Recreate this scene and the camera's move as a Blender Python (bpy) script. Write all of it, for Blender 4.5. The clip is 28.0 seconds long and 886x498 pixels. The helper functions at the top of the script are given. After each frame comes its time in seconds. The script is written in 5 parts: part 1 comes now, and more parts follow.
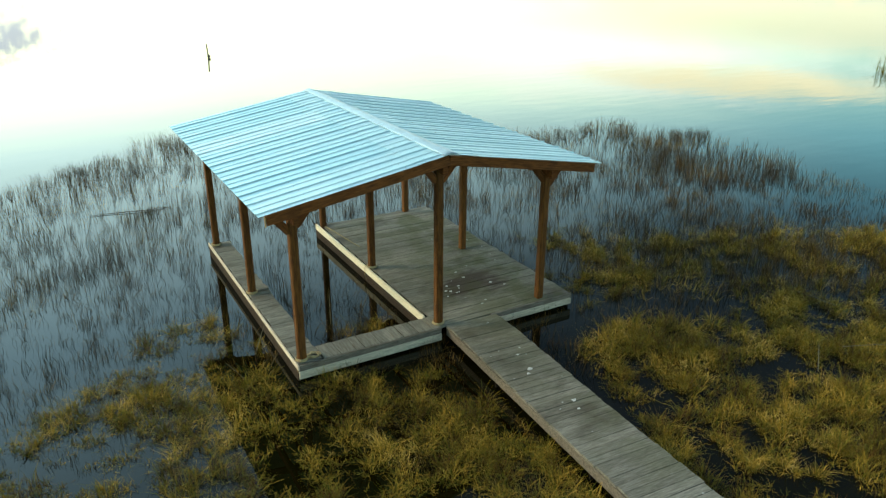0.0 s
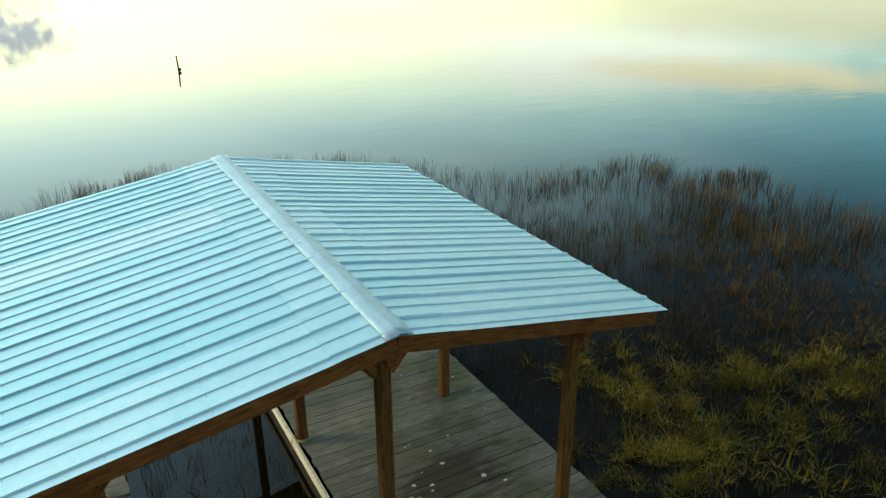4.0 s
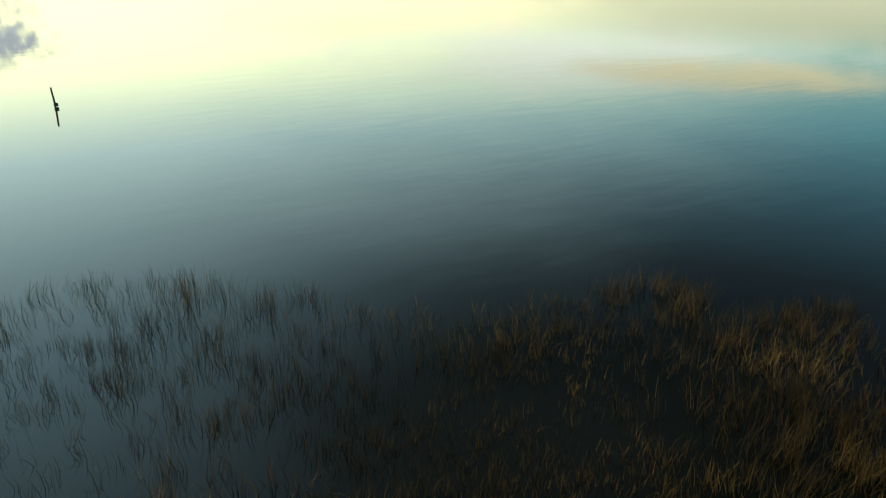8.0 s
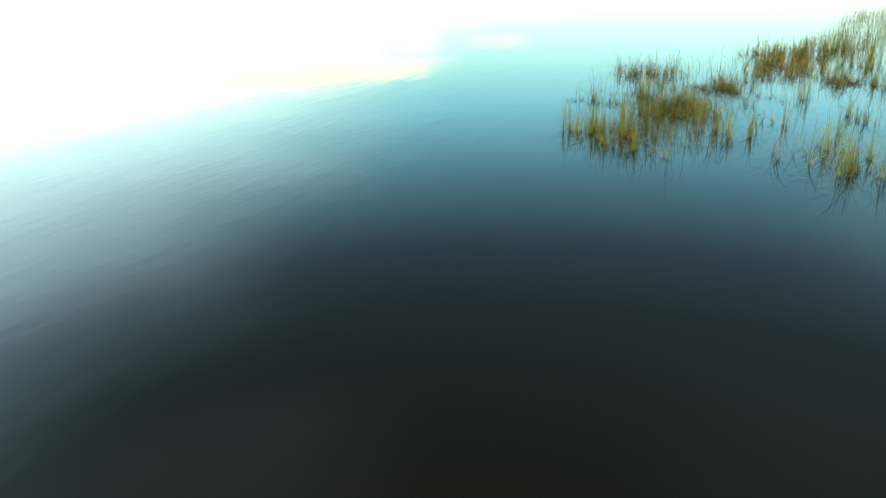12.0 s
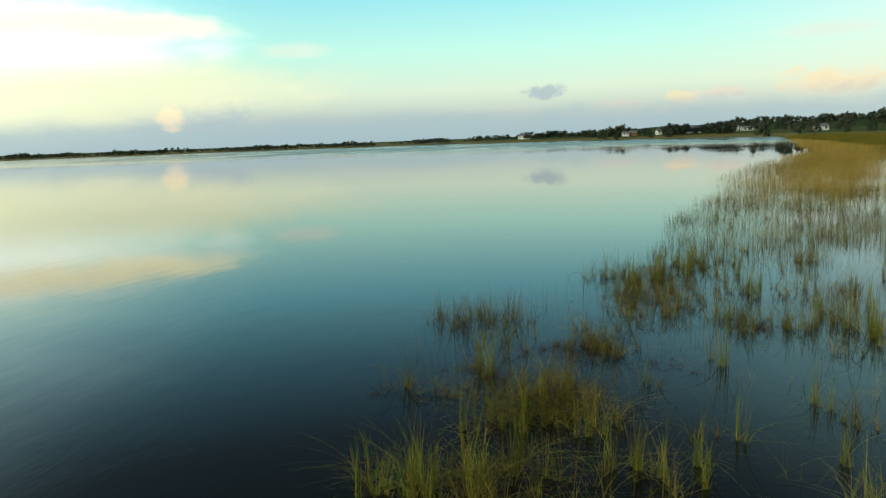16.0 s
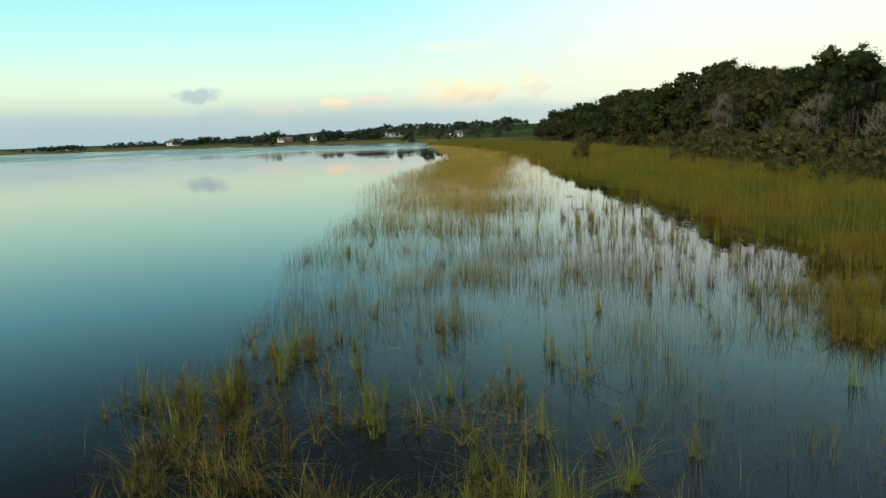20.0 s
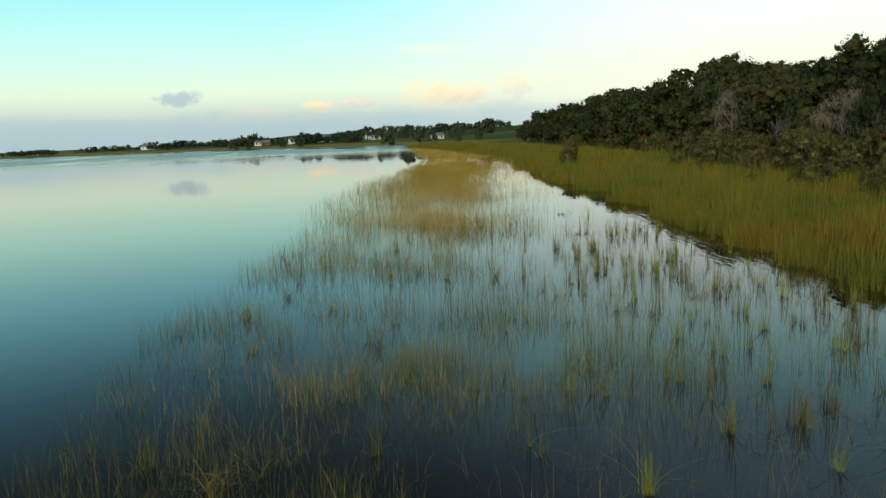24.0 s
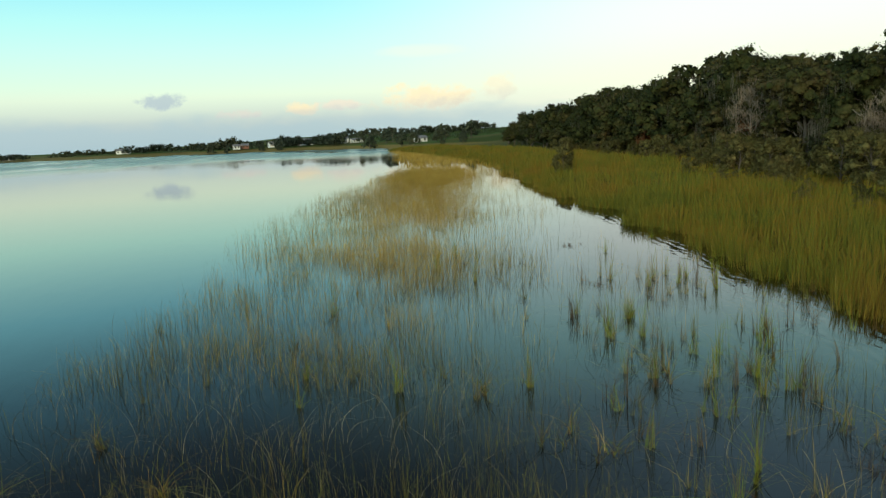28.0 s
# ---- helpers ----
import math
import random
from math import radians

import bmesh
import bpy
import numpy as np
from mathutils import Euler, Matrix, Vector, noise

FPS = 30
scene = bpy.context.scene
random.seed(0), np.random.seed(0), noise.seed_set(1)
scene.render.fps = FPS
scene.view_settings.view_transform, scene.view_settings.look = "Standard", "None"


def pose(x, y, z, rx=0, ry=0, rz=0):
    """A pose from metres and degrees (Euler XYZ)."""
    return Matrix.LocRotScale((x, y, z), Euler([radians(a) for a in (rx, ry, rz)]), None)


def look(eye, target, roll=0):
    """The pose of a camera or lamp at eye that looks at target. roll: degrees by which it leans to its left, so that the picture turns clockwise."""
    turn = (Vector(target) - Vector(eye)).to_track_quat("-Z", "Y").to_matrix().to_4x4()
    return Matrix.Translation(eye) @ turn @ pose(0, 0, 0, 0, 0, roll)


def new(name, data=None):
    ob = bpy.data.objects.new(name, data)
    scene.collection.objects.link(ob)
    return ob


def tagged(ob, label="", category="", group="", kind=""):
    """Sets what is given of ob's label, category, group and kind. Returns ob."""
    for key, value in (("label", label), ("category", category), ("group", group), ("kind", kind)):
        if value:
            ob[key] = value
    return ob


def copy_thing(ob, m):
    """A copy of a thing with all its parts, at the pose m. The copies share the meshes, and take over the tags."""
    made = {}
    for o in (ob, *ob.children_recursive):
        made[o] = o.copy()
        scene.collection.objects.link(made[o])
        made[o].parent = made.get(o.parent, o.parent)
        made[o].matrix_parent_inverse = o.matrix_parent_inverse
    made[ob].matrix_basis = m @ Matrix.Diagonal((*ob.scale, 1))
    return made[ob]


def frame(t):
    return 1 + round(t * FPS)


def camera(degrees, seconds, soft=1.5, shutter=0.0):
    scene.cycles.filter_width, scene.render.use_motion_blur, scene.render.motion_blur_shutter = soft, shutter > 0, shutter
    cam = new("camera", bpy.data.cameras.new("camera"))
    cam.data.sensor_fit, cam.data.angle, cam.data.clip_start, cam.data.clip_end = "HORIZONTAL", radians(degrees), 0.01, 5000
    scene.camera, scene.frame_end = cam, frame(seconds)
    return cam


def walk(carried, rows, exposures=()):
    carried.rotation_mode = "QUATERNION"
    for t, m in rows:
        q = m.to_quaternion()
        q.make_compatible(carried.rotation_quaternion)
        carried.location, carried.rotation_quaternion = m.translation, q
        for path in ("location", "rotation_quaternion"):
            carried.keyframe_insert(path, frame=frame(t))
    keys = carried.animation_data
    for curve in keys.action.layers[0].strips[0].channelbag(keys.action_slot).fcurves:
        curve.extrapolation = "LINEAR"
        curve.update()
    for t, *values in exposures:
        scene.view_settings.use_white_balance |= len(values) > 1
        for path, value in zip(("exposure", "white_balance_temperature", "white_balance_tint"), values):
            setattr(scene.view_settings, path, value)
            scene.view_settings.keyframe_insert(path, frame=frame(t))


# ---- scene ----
cam = camera(62.87, 28.0, soft=1.3)
PATH = [
    (0, pose(-5.530, -9.778, 6.343, 67.55, -0.33, -29.74)),
    (0.5, pose(-5.467, -9.626, 6.338, 67.43, -0.39, -29.62)),
    (1, pose(-5.196, -9.068, 6.352, 67.37, -0.36, -29.58)),
    (1.5, pose(-4.794, -8.405, 6.366, 67.35, -0.38, -29.46)),
    (2, pose(-4.317, -7.807, 6.379, 67.32, -0.16, -29.32)),
    (2.5, pose(-3.836, -7.219, 6.392, 67.30, -0.02, -29.23)),
    (3, pose(-3.312, -6.546, 6.406, 67.12, 0.08, -29.11)),
    (3.5, pose(-2.754, -5.801, 6.394, 67.18, 0.27, -29.05)),
    (5.5, pose(-0.391, -3.047, 6.394, 67.32, 0.19, -28.87)),
    (6, pose(0.345, -2.116, 6.416, 67.20, 0.28, -28.84)),
    (6.5, pose(1.191, -1.079, 6.435, 67.11, 0.57, -28.79)),
    (7, pose(2.023, -0.072, 6.426, 67.21, 0.67, -28.75)),
    (7.5, pose(2.802, 0.904, 6.377, 67.19, 0.62, -28.73)),
    (8, pose(3.639, 1.846, 6.315, 67.41, 0.47, -30.09)),
    (8.5, pose(4.583, 2.710, 6.313, 67.46, 0.69, -35.69)),
    (9, pose(5.690, 3.481, 6.336, 67.49, 1.55, -41.77)),
    (9.5, pose(6.797, 4.211, 6.320, 67.46, 1.72, -47.58)),
    (10, pose(8.004, 4.855, 6.294, 67.43, 1.92, -53.34)),
    (10.5, pose(9.292, 5.440, 6.280, 67.31, 1.99, -58.80)),
    (11, pose(10.527, 5.867, 6.259, 67.19, 1.93, -61.96)),
    (11.5, pose(11.744, 6.261, 6.216, 67.19, 2.00, -62.63)),
    (12, pose(13.017, 6.678, 6.168, 67.21, 2.07, -62.74)),
    (12.5, pose(14.409, 7.202, 6.175, 70.72, 1.91, -62.76)),
    (13, pose(15.931, 7.797, 6.208, 75.50, 1.67, -62.79)),
    (13.5, pose(17.527, 8.355, 6.209, 80.50, 1.72, -62.82)),
    (15.5, pose(24.127, 10.185, 6.138, 81.55, 2.23, -70.53)),
    (16, pose(25.786, 10.350, 6.120, 81.37, 2.11, -77.70)),
    (16.5, pose(27.421, 10.277, 6.142, 81.20, 2.06, -85.01)),
    (17, pose(29.027, 10.046, 6.178, 81.10, 2.07, -89.72)),
    (17.5, pose(30.615, 9.668, 6.214, 81.02, 2.21, -94.09)),
    (18, pose(32.197, 9.213, 6.243, 80.93, 2.21, -99.89)),
    (18.5, pose(33.763, 8.646, 6.279, 80.88, 2.27, -102.92)),
    (19, pose(35.358, 8.030, 6.328, 80.87, 2.23, -103.48)),
    (19.5, pose(36.936, 7.446, 6.393, 80.86, 2.23, -103.72)),
    (20, pose(38.486, 6.896, 6.465, 80.82, 2.15, -103.89)),
    (20.5, pose(40.023, 6.338, 6.530, 80.81, 2.17, -104.06)),
    (21, pose(41.532, 5.783, 6.603, 80.81, 2.23, -104.21)),
    (21.5, pose(43.040, 5.226, 6.666, 80.81, 2.27, -104.40)),
    (23.5, pose(49.109, 2.862, 6.549, 80.90, 2.34, -105.06)),
    (24, pose(50.648, 2.271, 6.576, 80.92, 2.44, -105.21)),
    (24.5, pose(52.207, 1.689, 6.595, 80.93, 2.56, -105.39)),
    (25, pose(53.817, 1.109, 6.636, 80.93, 2.52, -105.53)),
    (25.5, pose(55.448, 0.520, 6.674, 80.92, 2.58, -105.68)),
    (26, pose(57.087, -0.051, 6.694, 80.95, 2.61, -105.85)),
    (26.5, pose(58.757, -0.630, 6.709, 80.96, 2.60, -106.00)),
    (27, pose(60.444, -1.218, 6.718, 80.99, 2.68, -106.14)),
    (27.5, pose(62.156, -1.805, 6.726, 80.98, 2.65, -106.27)),
    (28, pose(63.892, -2.386, 6.743, 81.03, 2.70, -106.39)),
]
EXPOSURES = [(0.0, 0.35), (3.0, 0.15), (5.5, -0.35), (7.0, -0.48), (8.0, -0.32), (9.5, 0.45), (11.0, 0.9), (13.0, 1.15), (13.5, 1.15), (15.5, -0.25), (17.0, -0.28), (20.0, -0.15), (28.0, -0.15)]
walk(cam, PATH, EXPOSURES)

# ---- sky and light ----
SUN_AZ, SUN_EL = 62.0, 9.0       # degrees: heading of the low sun, counted from +y towards -x, and its height
world = bpy.data.worlds.new("evening_sky")
scene.world = world
world.use_nodes = True


class Net:
    """A small builder for node trees."""

    def __init__(self, tree):
        self.tree = tree
        tree.nodes.clear()

    def add(self, kind, **sets):
        n = self.tree.nodes.new(kind)
        for k, v in sets.items():
            if k == "op":
                n.operation = v
            elif k == "dims":
                n.noise_dimensions = v
            elif k == "blend":
                n.data_type, n.blend_type = "RGBA", v
        return n

    def put(self, value, socket):
        if hasattr(value, "is_output"):
            self.tree.links.new(value, socket)
        else:
            socket.default_value = value

    def math(self, op, a, b=0.0, c=None):
        n = self.add("ShaderNodeMath", op=op)
        self.put(a, n.inputs[0])
        self.put(b, n.inputs[1])
        if c is not None:
            self.put(c, n.inputs[2])
        return n.outputs[0]

    def span(self, v, a, b, lo=0.0, hi=1.0):
        n = self.add("ShaderNodeMapRange")
        n.interpolation_type = "SMOOTHSTEP"
        self.put(v, n.inputs[0])
        for i, x in enumerate((a, b, lo, hi)):
            self.put(x, n.inputs[1 + i])
        return n.outputs[0]

    def mix(self, fac, a, b, blend="MIX"):
        n = self.add("ShaderNodeMix", blend=blend)
        self.put(fac, n.inputs[0])
        for s, v in ((n.inputs[6], a), (n.inputs[7], b)):
            self.put(v if hasattr(v, "is_output") else (*v, 1.0), s)
        return n.outputs[2]

    def noise(self, vec, scale, detail=3.0, rough=0.55):
        n = self.add("ShaderNodeTexNoise", dims="3D")
        if vec is not None:
            self.put(vec, n.inputs["Vector"])
        n.inputs["Scale"].default_value, n.inputs["Detail"].default_value, n.inputs["Roughness"].default_value = scale, detail, rough
        return n.outputs["Fac"]

    def scaled(self, vec, s):
        n = self.add("ShaderNodeVectorMath", op="MULTIPLY")
        self.put(vec, n.inputs[0])
        n.inputs[1].default_value = s
        return n.outputs[0]

    def ramp(self, fac, stops):
        n = self.add("ShaderNodeValToRGB")
        self.put(fac, n.inputs[0])
        el = n.color_ramp.elements
        while len(el) < len(stops):
            el.new(0.5)
        for e, (p, c) in zip(el, stops):
            e.position, e.color = p, (*c, 1.0)
        return n.outputs[0]


def make_sky():
    net = Net(world.node_tree)
    way = net.add("ShaderNodeTexCoord").outputs["Generated"]
    xyz = net.add("ShaderNodeSeparateXYZ")
    net.put(way, xyz.inputs[0])
    az = net.math("MULTIPLY", net.math("ARCTAN2", net.math("MULTIPLY", xyz.outputs[0], -1.0), xyz.outputs[1]), 57.2958)
    el = net.math("MULTIPLY", net.math("ARCSINE", xyz.outputs[2]), 57.2958)
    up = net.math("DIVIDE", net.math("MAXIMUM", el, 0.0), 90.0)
    # clear sky at dusk: hazy lavender at the horizon, pale green-yellow over it, cyan, then deep blue; the bright cap
    # overhead is unseen and added to light the scene
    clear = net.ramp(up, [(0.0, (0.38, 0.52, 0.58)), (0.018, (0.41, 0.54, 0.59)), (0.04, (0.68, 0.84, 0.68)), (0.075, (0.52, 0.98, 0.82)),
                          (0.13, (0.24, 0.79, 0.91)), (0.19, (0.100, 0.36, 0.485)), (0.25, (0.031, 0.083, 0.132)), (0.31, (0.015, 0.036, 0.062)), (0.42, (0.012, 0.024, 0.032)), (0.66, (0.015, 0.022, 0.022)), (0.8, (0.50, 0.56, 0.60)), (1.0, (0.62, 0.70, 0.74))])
    sky = net.add("ShaderNodeTexSky")
    sky.sky_type, sky.sun_disc = "NISHITA", False
    sky.sun_elevation, sky.sun_rotation = radians(SUN_EL), radians(-SUN_AZ)
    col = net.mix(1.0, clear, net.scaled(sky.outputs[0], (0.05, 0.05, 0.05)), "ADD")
    # veil of bright cloud towards the low sun
    d = net.math("ABSOLUTE", net.math("SUBTRACT", az, 14.0))
    soft = net.noise(net.scaled(way, (1.0, 1.0, 4.0)), 2.2, 4.0)
    d2 = net.math("ADD", d, net.math("MULTIPLY", net.math("SUBTRACT", soft, 0.5), 26.0))
    veil = net.math("MULTIPLY", net.span(net.math("ADD", d2, net.math("MULTIPLY", el, 0.15)), 82.0, 16.0), net.span(el, 88.0, 16.0))
    veil_col = net.ramp(up, [(0.0, (1.2, 1.2, 1.0)), (0.03, (2.6, 2.6, 1.4)), (0.08, (3.5, 3.7, 2.1)), (0.15, (2.1, 2.9, 2.75)), (0.3, (1.22, 2.06, 2.42)), (0.55, (0.98, 1.56, 1.93)), (1.0, (0.7, 0.8, 0.9))])
    veil = net.math("MULTIPLY", veil, net.math("SUBTRACT", 1.0, net.math("MULTIPLY", net.span(az, 7.0, -41.0), net.span(el, 14.0, 34.0))))
    veil = net.math("MULTIPLY", veil, net.math("SUBTRACT", 1.0, net.math("MULTIPLY", net.span(az, -38.0, -52.0), net.math("MULTIPLY", net.span(el, 13.0, 22.0), 0.75))))
    col = net.mix(net.math("MULTIPLY", veil, 0.95), col, veil_col)
    # cyan and blue patches added in the unseen sky to brighten the water's reflections
    low = net.math("MULTIPLY", net.span(az, -86.0, -120.0), net.math("MULTIPLY", net.span(el, 8.0, 13.0), net.span(el, 28.0, 16.0)))
    col = net.mix(net.math("MULTIPLY", low, 0.85), col, (0.58, 1.15, 1.14))
    high = net.math("MULTIPLY", net.math("MULTIPLY", net.span(az, -98.0, -130.0), net.span(el, 15.0, 24.0)), net.span(el, 75.0, 40.0))
    col = net.mix(net.math("MULTIPLY", high, 0.85), col, (0.40, 0.68, 0.88))
    deep = net.math("MULTIPLY", net.math("MULTIPLY", net.span(az, -74.0, -96.0), net.span(az, -128.0, -108.0)), net.math("MULTIPLY", net.span(el, 27.0, 33.0), net.span(el, 62.0, 46.0)))
    col = net.mix(net.math("MULTIPLY", deep, 0.85), col, (0.095, 0.150, 0.200))
    side = net.math("MULTIPLY", net.math("MULTIPLY", net.span(az, -10.0, -26.0), net.span(az, -62.0, -42.0)), net.math("MULTIPLY", net.span(el, 30.0, 36.0), net.span(el, 62.0, 44.0)))
    col = net.mix(net.math("MULTIPLY", side, 0.65), col, (0.18, 0.25, 0.32))
    # white brightness over the wooded shore
    e = net.math("ABSOLUTE", net.math("SUBTRACT", az, -140.0))
    pale = net.math("MULTIPLY", net.span(e, 46.0, 14.0), net.span(el, 18.0, 8.0))
    col = net.mix(net.math("MULTIPLY", pale, 0.85), col, net.mix(net.span(el, 3.0, 8.0), (1.12, 1.15, 0.90), (1.16, 1.18, 1.10)))
    # lavender haze bank on the horizon
    bank = net.math("ADD", el, net.math("MULTIPLY", net.math("SUBTRACT", net.noise(net.scaled(way, (6.0, 6.0, 14.0)), 2.0), 0.5), 2.2))
    away = net.span(d, 34.0, 52.0)
    col = net.mix(net.math("MULTIPLY", net.math("MULTIPLY", net.span(bank, 2.5, 1.0), 0.6), away), col, (0.46, 0.66, 0.73))
    # single clouds: heading, height, half width, half height (degrees), colour, strength
    rag = net.math("ADD", net.math("MULTIPLY", net.math("SUBTRACT", net.noise(net.scaled(way, (1.0, 1.0, 1.5)), 22.0, 4.0, 0.6), 0.5), 0.7), net.math("MULTIPLY", net.math("SUBTRACT", net.noise(net.scaled(way, (1.0, 1.0, 1.3)), 75.0, 4.0, 0.6), 0.5), 0.6))
    wisp = net.math("SUBTRACT", net.noise(net.scaled(way, (1.0, 1.0, 3.0)), 7.0, 5.0, 0.6), 0.5)
    for a0, e0, w, h, tint, amount, ragged in CLOUDS:
        u = net.math("POWER", net.math("ABSOLUTE", net.math("DIVIDE", net.math("SUBTRACT", az, a0), w)), 2.0)
        v = net.math("POWER", net.math("ABSOLUTE", net.math("DIVIDE", net.math("SUBTRACT", el, e0), h)), 2.0)
        r = net.math("ADD", net.math("ADD", u, v), net.math("MULTIPLY", rag if ragged else wisp, 6.5 if ragged else 5.0))
        body = tint
        if ragged:
            crest = net.math("ADD", net.math("DIVIDE", net.math("SUBTRACT", el, e0), h), net.math("MULTIPLY", rag, 2.4))
            body = net.mix(net.span(crest, -1.1, 0.5), [0.55 * c + 0.45 * g for c, g in zip(tint, (0.50, 0.62, 0.70))], tint)
        col = net.mix(net.math("MULTIPLY", net.span(r, 1.9 if ragged else 2.6, 0.0 if ragged else -0.6), amount), col, body)
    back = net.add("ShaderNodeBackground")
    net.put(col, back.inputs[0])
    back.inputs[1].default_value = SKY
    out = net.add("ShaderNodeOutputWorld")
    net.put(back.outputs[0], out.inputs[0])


SKY = 1.0
CLOUDS = [(-60.5, 2.2, 2.2, 0.9, (0.55, 0.68, 0.74), 0.6, True), (-57.4, 2.4, 0.85, 1.0, (1.5, 1.18, 0.70), 0.8, True),
          (-85.5, 3.3, 1.4, 0.5, (0.50, 0.62, 0.70), 0.75, True), (-95.6, 2.5, 1.2, 0.4, (1.2, 1.0, 0.62), 0.8, True),
          (-98.5, 2.6, 1.6, 0.35, (1.05, 0.92, 0.74), 0.7, True), (-105.0, 2.9, 3.2, 0.8, (1.2, 1.03, 0.66), 0.9, True),
          (-110.8, 3.4, 1.2, 0.9, (1.15, 1.03, 0.72), 0.6, True), (-91.0, 2.2, 1.4, 0.3, (0.9, 0.82, 0.72), 0.6, True),
          (-66.5, 6.9, 2.2, 0.5, (1.1, 1.15, 0.95), 0.6, False), (-40.0, 7.6, 15.0, 2.2, (2.0, 2.15, 1.9), 0.8, False),
          (-51.0, 8.6, 8.0, 0.9, (1.75, 1.6, 0.9), 0.8, False), (-105.0, 6.4, 2.5, 0.35, (1.05, 1.05, 0.92), 0.5, False),
          (-52.0, 4.2, 15.0, 1.8, (1.2, 1.2, 0.78), 0.7, False), (-28.0, 4.6, 12.0, 1.4, (2.4, 2.3, 1.4), 0.7, False),
          (2.5, 5.0, 4.2, 2.0, (0.62, 0.74, 0.95), 0.9, True), (-9.0, 2.4, 3.0, 0.6, (0.8, 0.85, 0.95), 0.6, False)]
make_sky()

sun_lamp = bpy.data.lights.new("sun", "SUN")
sun_lamp.energy, sun_lamp.angle, sun_lamp.color = 1.9, radians(18), (1.0, 0.86, 0.58)
sun = new("sun", sun_lamp)
sa, se = radians(SUN_AZ), radians(SUN_EL + 12)
sun.matrix_world = look((0, 0, 60), (60 * math.sin(sa) * math.cos(se), -60 * math.cos(sa) * math.cos(se), 60 - 60 * math.sin(se)))


# ---- materials ----
def material(name):
    m = bpy.data.materials.new(name)
    m.use_nodes = True
    net = Net(m.node_tree)
    shader = net.add("ShaderNodeBsdfPrincipled")
    out = net.add("ShaderNodeOutputMaterial")
    m.node_tree.links.new(shader.outputs[0], out.inputs[0])
    return m, net, shader


def bump(net, shader, height, strength, distance):
    n = net.add("ShaderNodeBump")
    n.inputs["Strength"].default_value, n.inputs["Distance"].default_value = strength, distance
    net.put(height, n.inputs["Height"])
    net.put(n.outputs[0], shader.inputs["Normal"])


def places(net, kind="Object"):
    return net.add("ShaderNodeTexCoord").outputs[kind]


def position(net):
    return net.add("ShaderNodeNewGeometry").outputs["Position"]


def piece_random(net):
    return net.add("ShaderNodeObjectInfo").outputs["Random"]


def island_random(net):
    return net.add("ShaderNodeNewGeometry").outputs["Random Per Island"]


def wood(name, dark, light, rough=0.8, algae=0.0, stain=0.0, spread=0.35, along=(1.0, 9.0, 9.0)):
    m, net, sh = material(name)
    at = places(net)
    r = piece_random(net)
    shift = net.add("ShaderNodeVectorMath", op="ADD")
    net.put(net.scaled(at, along), shift.inputs[0])
    net.put(net.math("MULTIPLY", r, 37.0), shift.inputs[1])
    grain = net.noise(shift.outputs[0], 5.0, 5.0, 0.65)
    fine = net.noise(net.scaled(shift.outputs[0], [2.0 if a == 1.0 else 7.0 for a in along]), 9.0, 3.0)
    col = net.mix(net.span(grain, 0.3, 0.72), dark, light)
    col = net.mix(net.math("MULTIPLY", net.span(fine, 0.5, 0.75), 0.45), col, [c * 0.55 for c in dark])
    gain = net.math("ADD", 1.0 - spread / 2, net.math("MULTIPLY", r, spread))
    grey = net.add("ShaderNodeCombineColor")
    for s in grey.inputs[:3]:
        net.put(gain, s)
    col = net.mix(1.0, col, grey.outputs[0], "MULTIPLY")
    where = position(net)
    if stain:
        blot = net.noise(net.scaled(where, (0.7, 1.2, 1.0)), 0.9, 4.0, 0.6)
        col = net.mix(net.math("MULTIPLY", net.span(blot, 0.52, 0.72), stain * 0.75), col, (0.055, 0.042, 0.032))
        # brown spill before the platform's middle
        spot = net.add("ShaderNodeVectorMath", op="DISTANCE")
        net.put(net.scaled(where, (0.62, 1.0, 0.0)), spot.inputs[0])
        net.put((0.86, 1.15, 0.0), spot.inputs[1])
        ragged = net.math("ADD", spot.outputs["Value"], net.math("MULTIPLY", net.math("SUBTRACT", net.noise(net.scaled(where, (0.8, 3.0, 1.0)), 2.0, 4.0, 0.6), 0.5), 1.3))
        col = net.mix(net.math("MULTIPLY", net.span(ragged, 0.62, 0.25), 0.85), col, (0.050, 0.031, 0.024))
    if algae:
        xyz = net.add("ShaderNodeSeparateXYZ")
        net.put(where, xyz.inputs[0])
        side = net.span(xyz.outputs[0], -0.9, 2.3)
        moss = net.span(net.noise(where, 1.6, 4.0), 0.38, 0.62)
        col = net.mix(net.math("MULTIPLY", net.math("MULTIPLY", side, moss), algae), col, (0.075, 0.085, 0.02))
    net.put(col, sh.inputs["Base Color"])
    sh.inputs["Roughness"].default_value = rough
    sh.inputs["Specular IOR Level"].default_value = 0.2
    bump(net, sh, net.math("ADD", grain, fine), 0.35, 0.004)
    return m


deck_wood = wood("weathered_deck_wood", (0.155, 0.142, 0.112), (0.30, 0.28, 0.23), 0.85, algae=0.6, stain=0.9, spread=0.4)
fascia_wood = wood("grey_board_wood", (0.46, 0.385, 0.285), (0.84, 0.72, 0.55), 0.8)
frame_wood = wood("brown_grey_frame_wood", (0.12, 0.095, 0.07), (0.28, 0.24, 0.19), 0.85)
upright_wood = wood("red_brown_stained_post", (0.068, 0.025, 0.006), (0.21, 0.084, 0.018), 0.7, spread=0.25, along=(9.0, 9.0, 1.0))
post_wood = wood("red_brown_stained_wood", (0.085, 0.026, 0.006), (0.27, 0.095, 0.022), 0.65, spread=0.25)
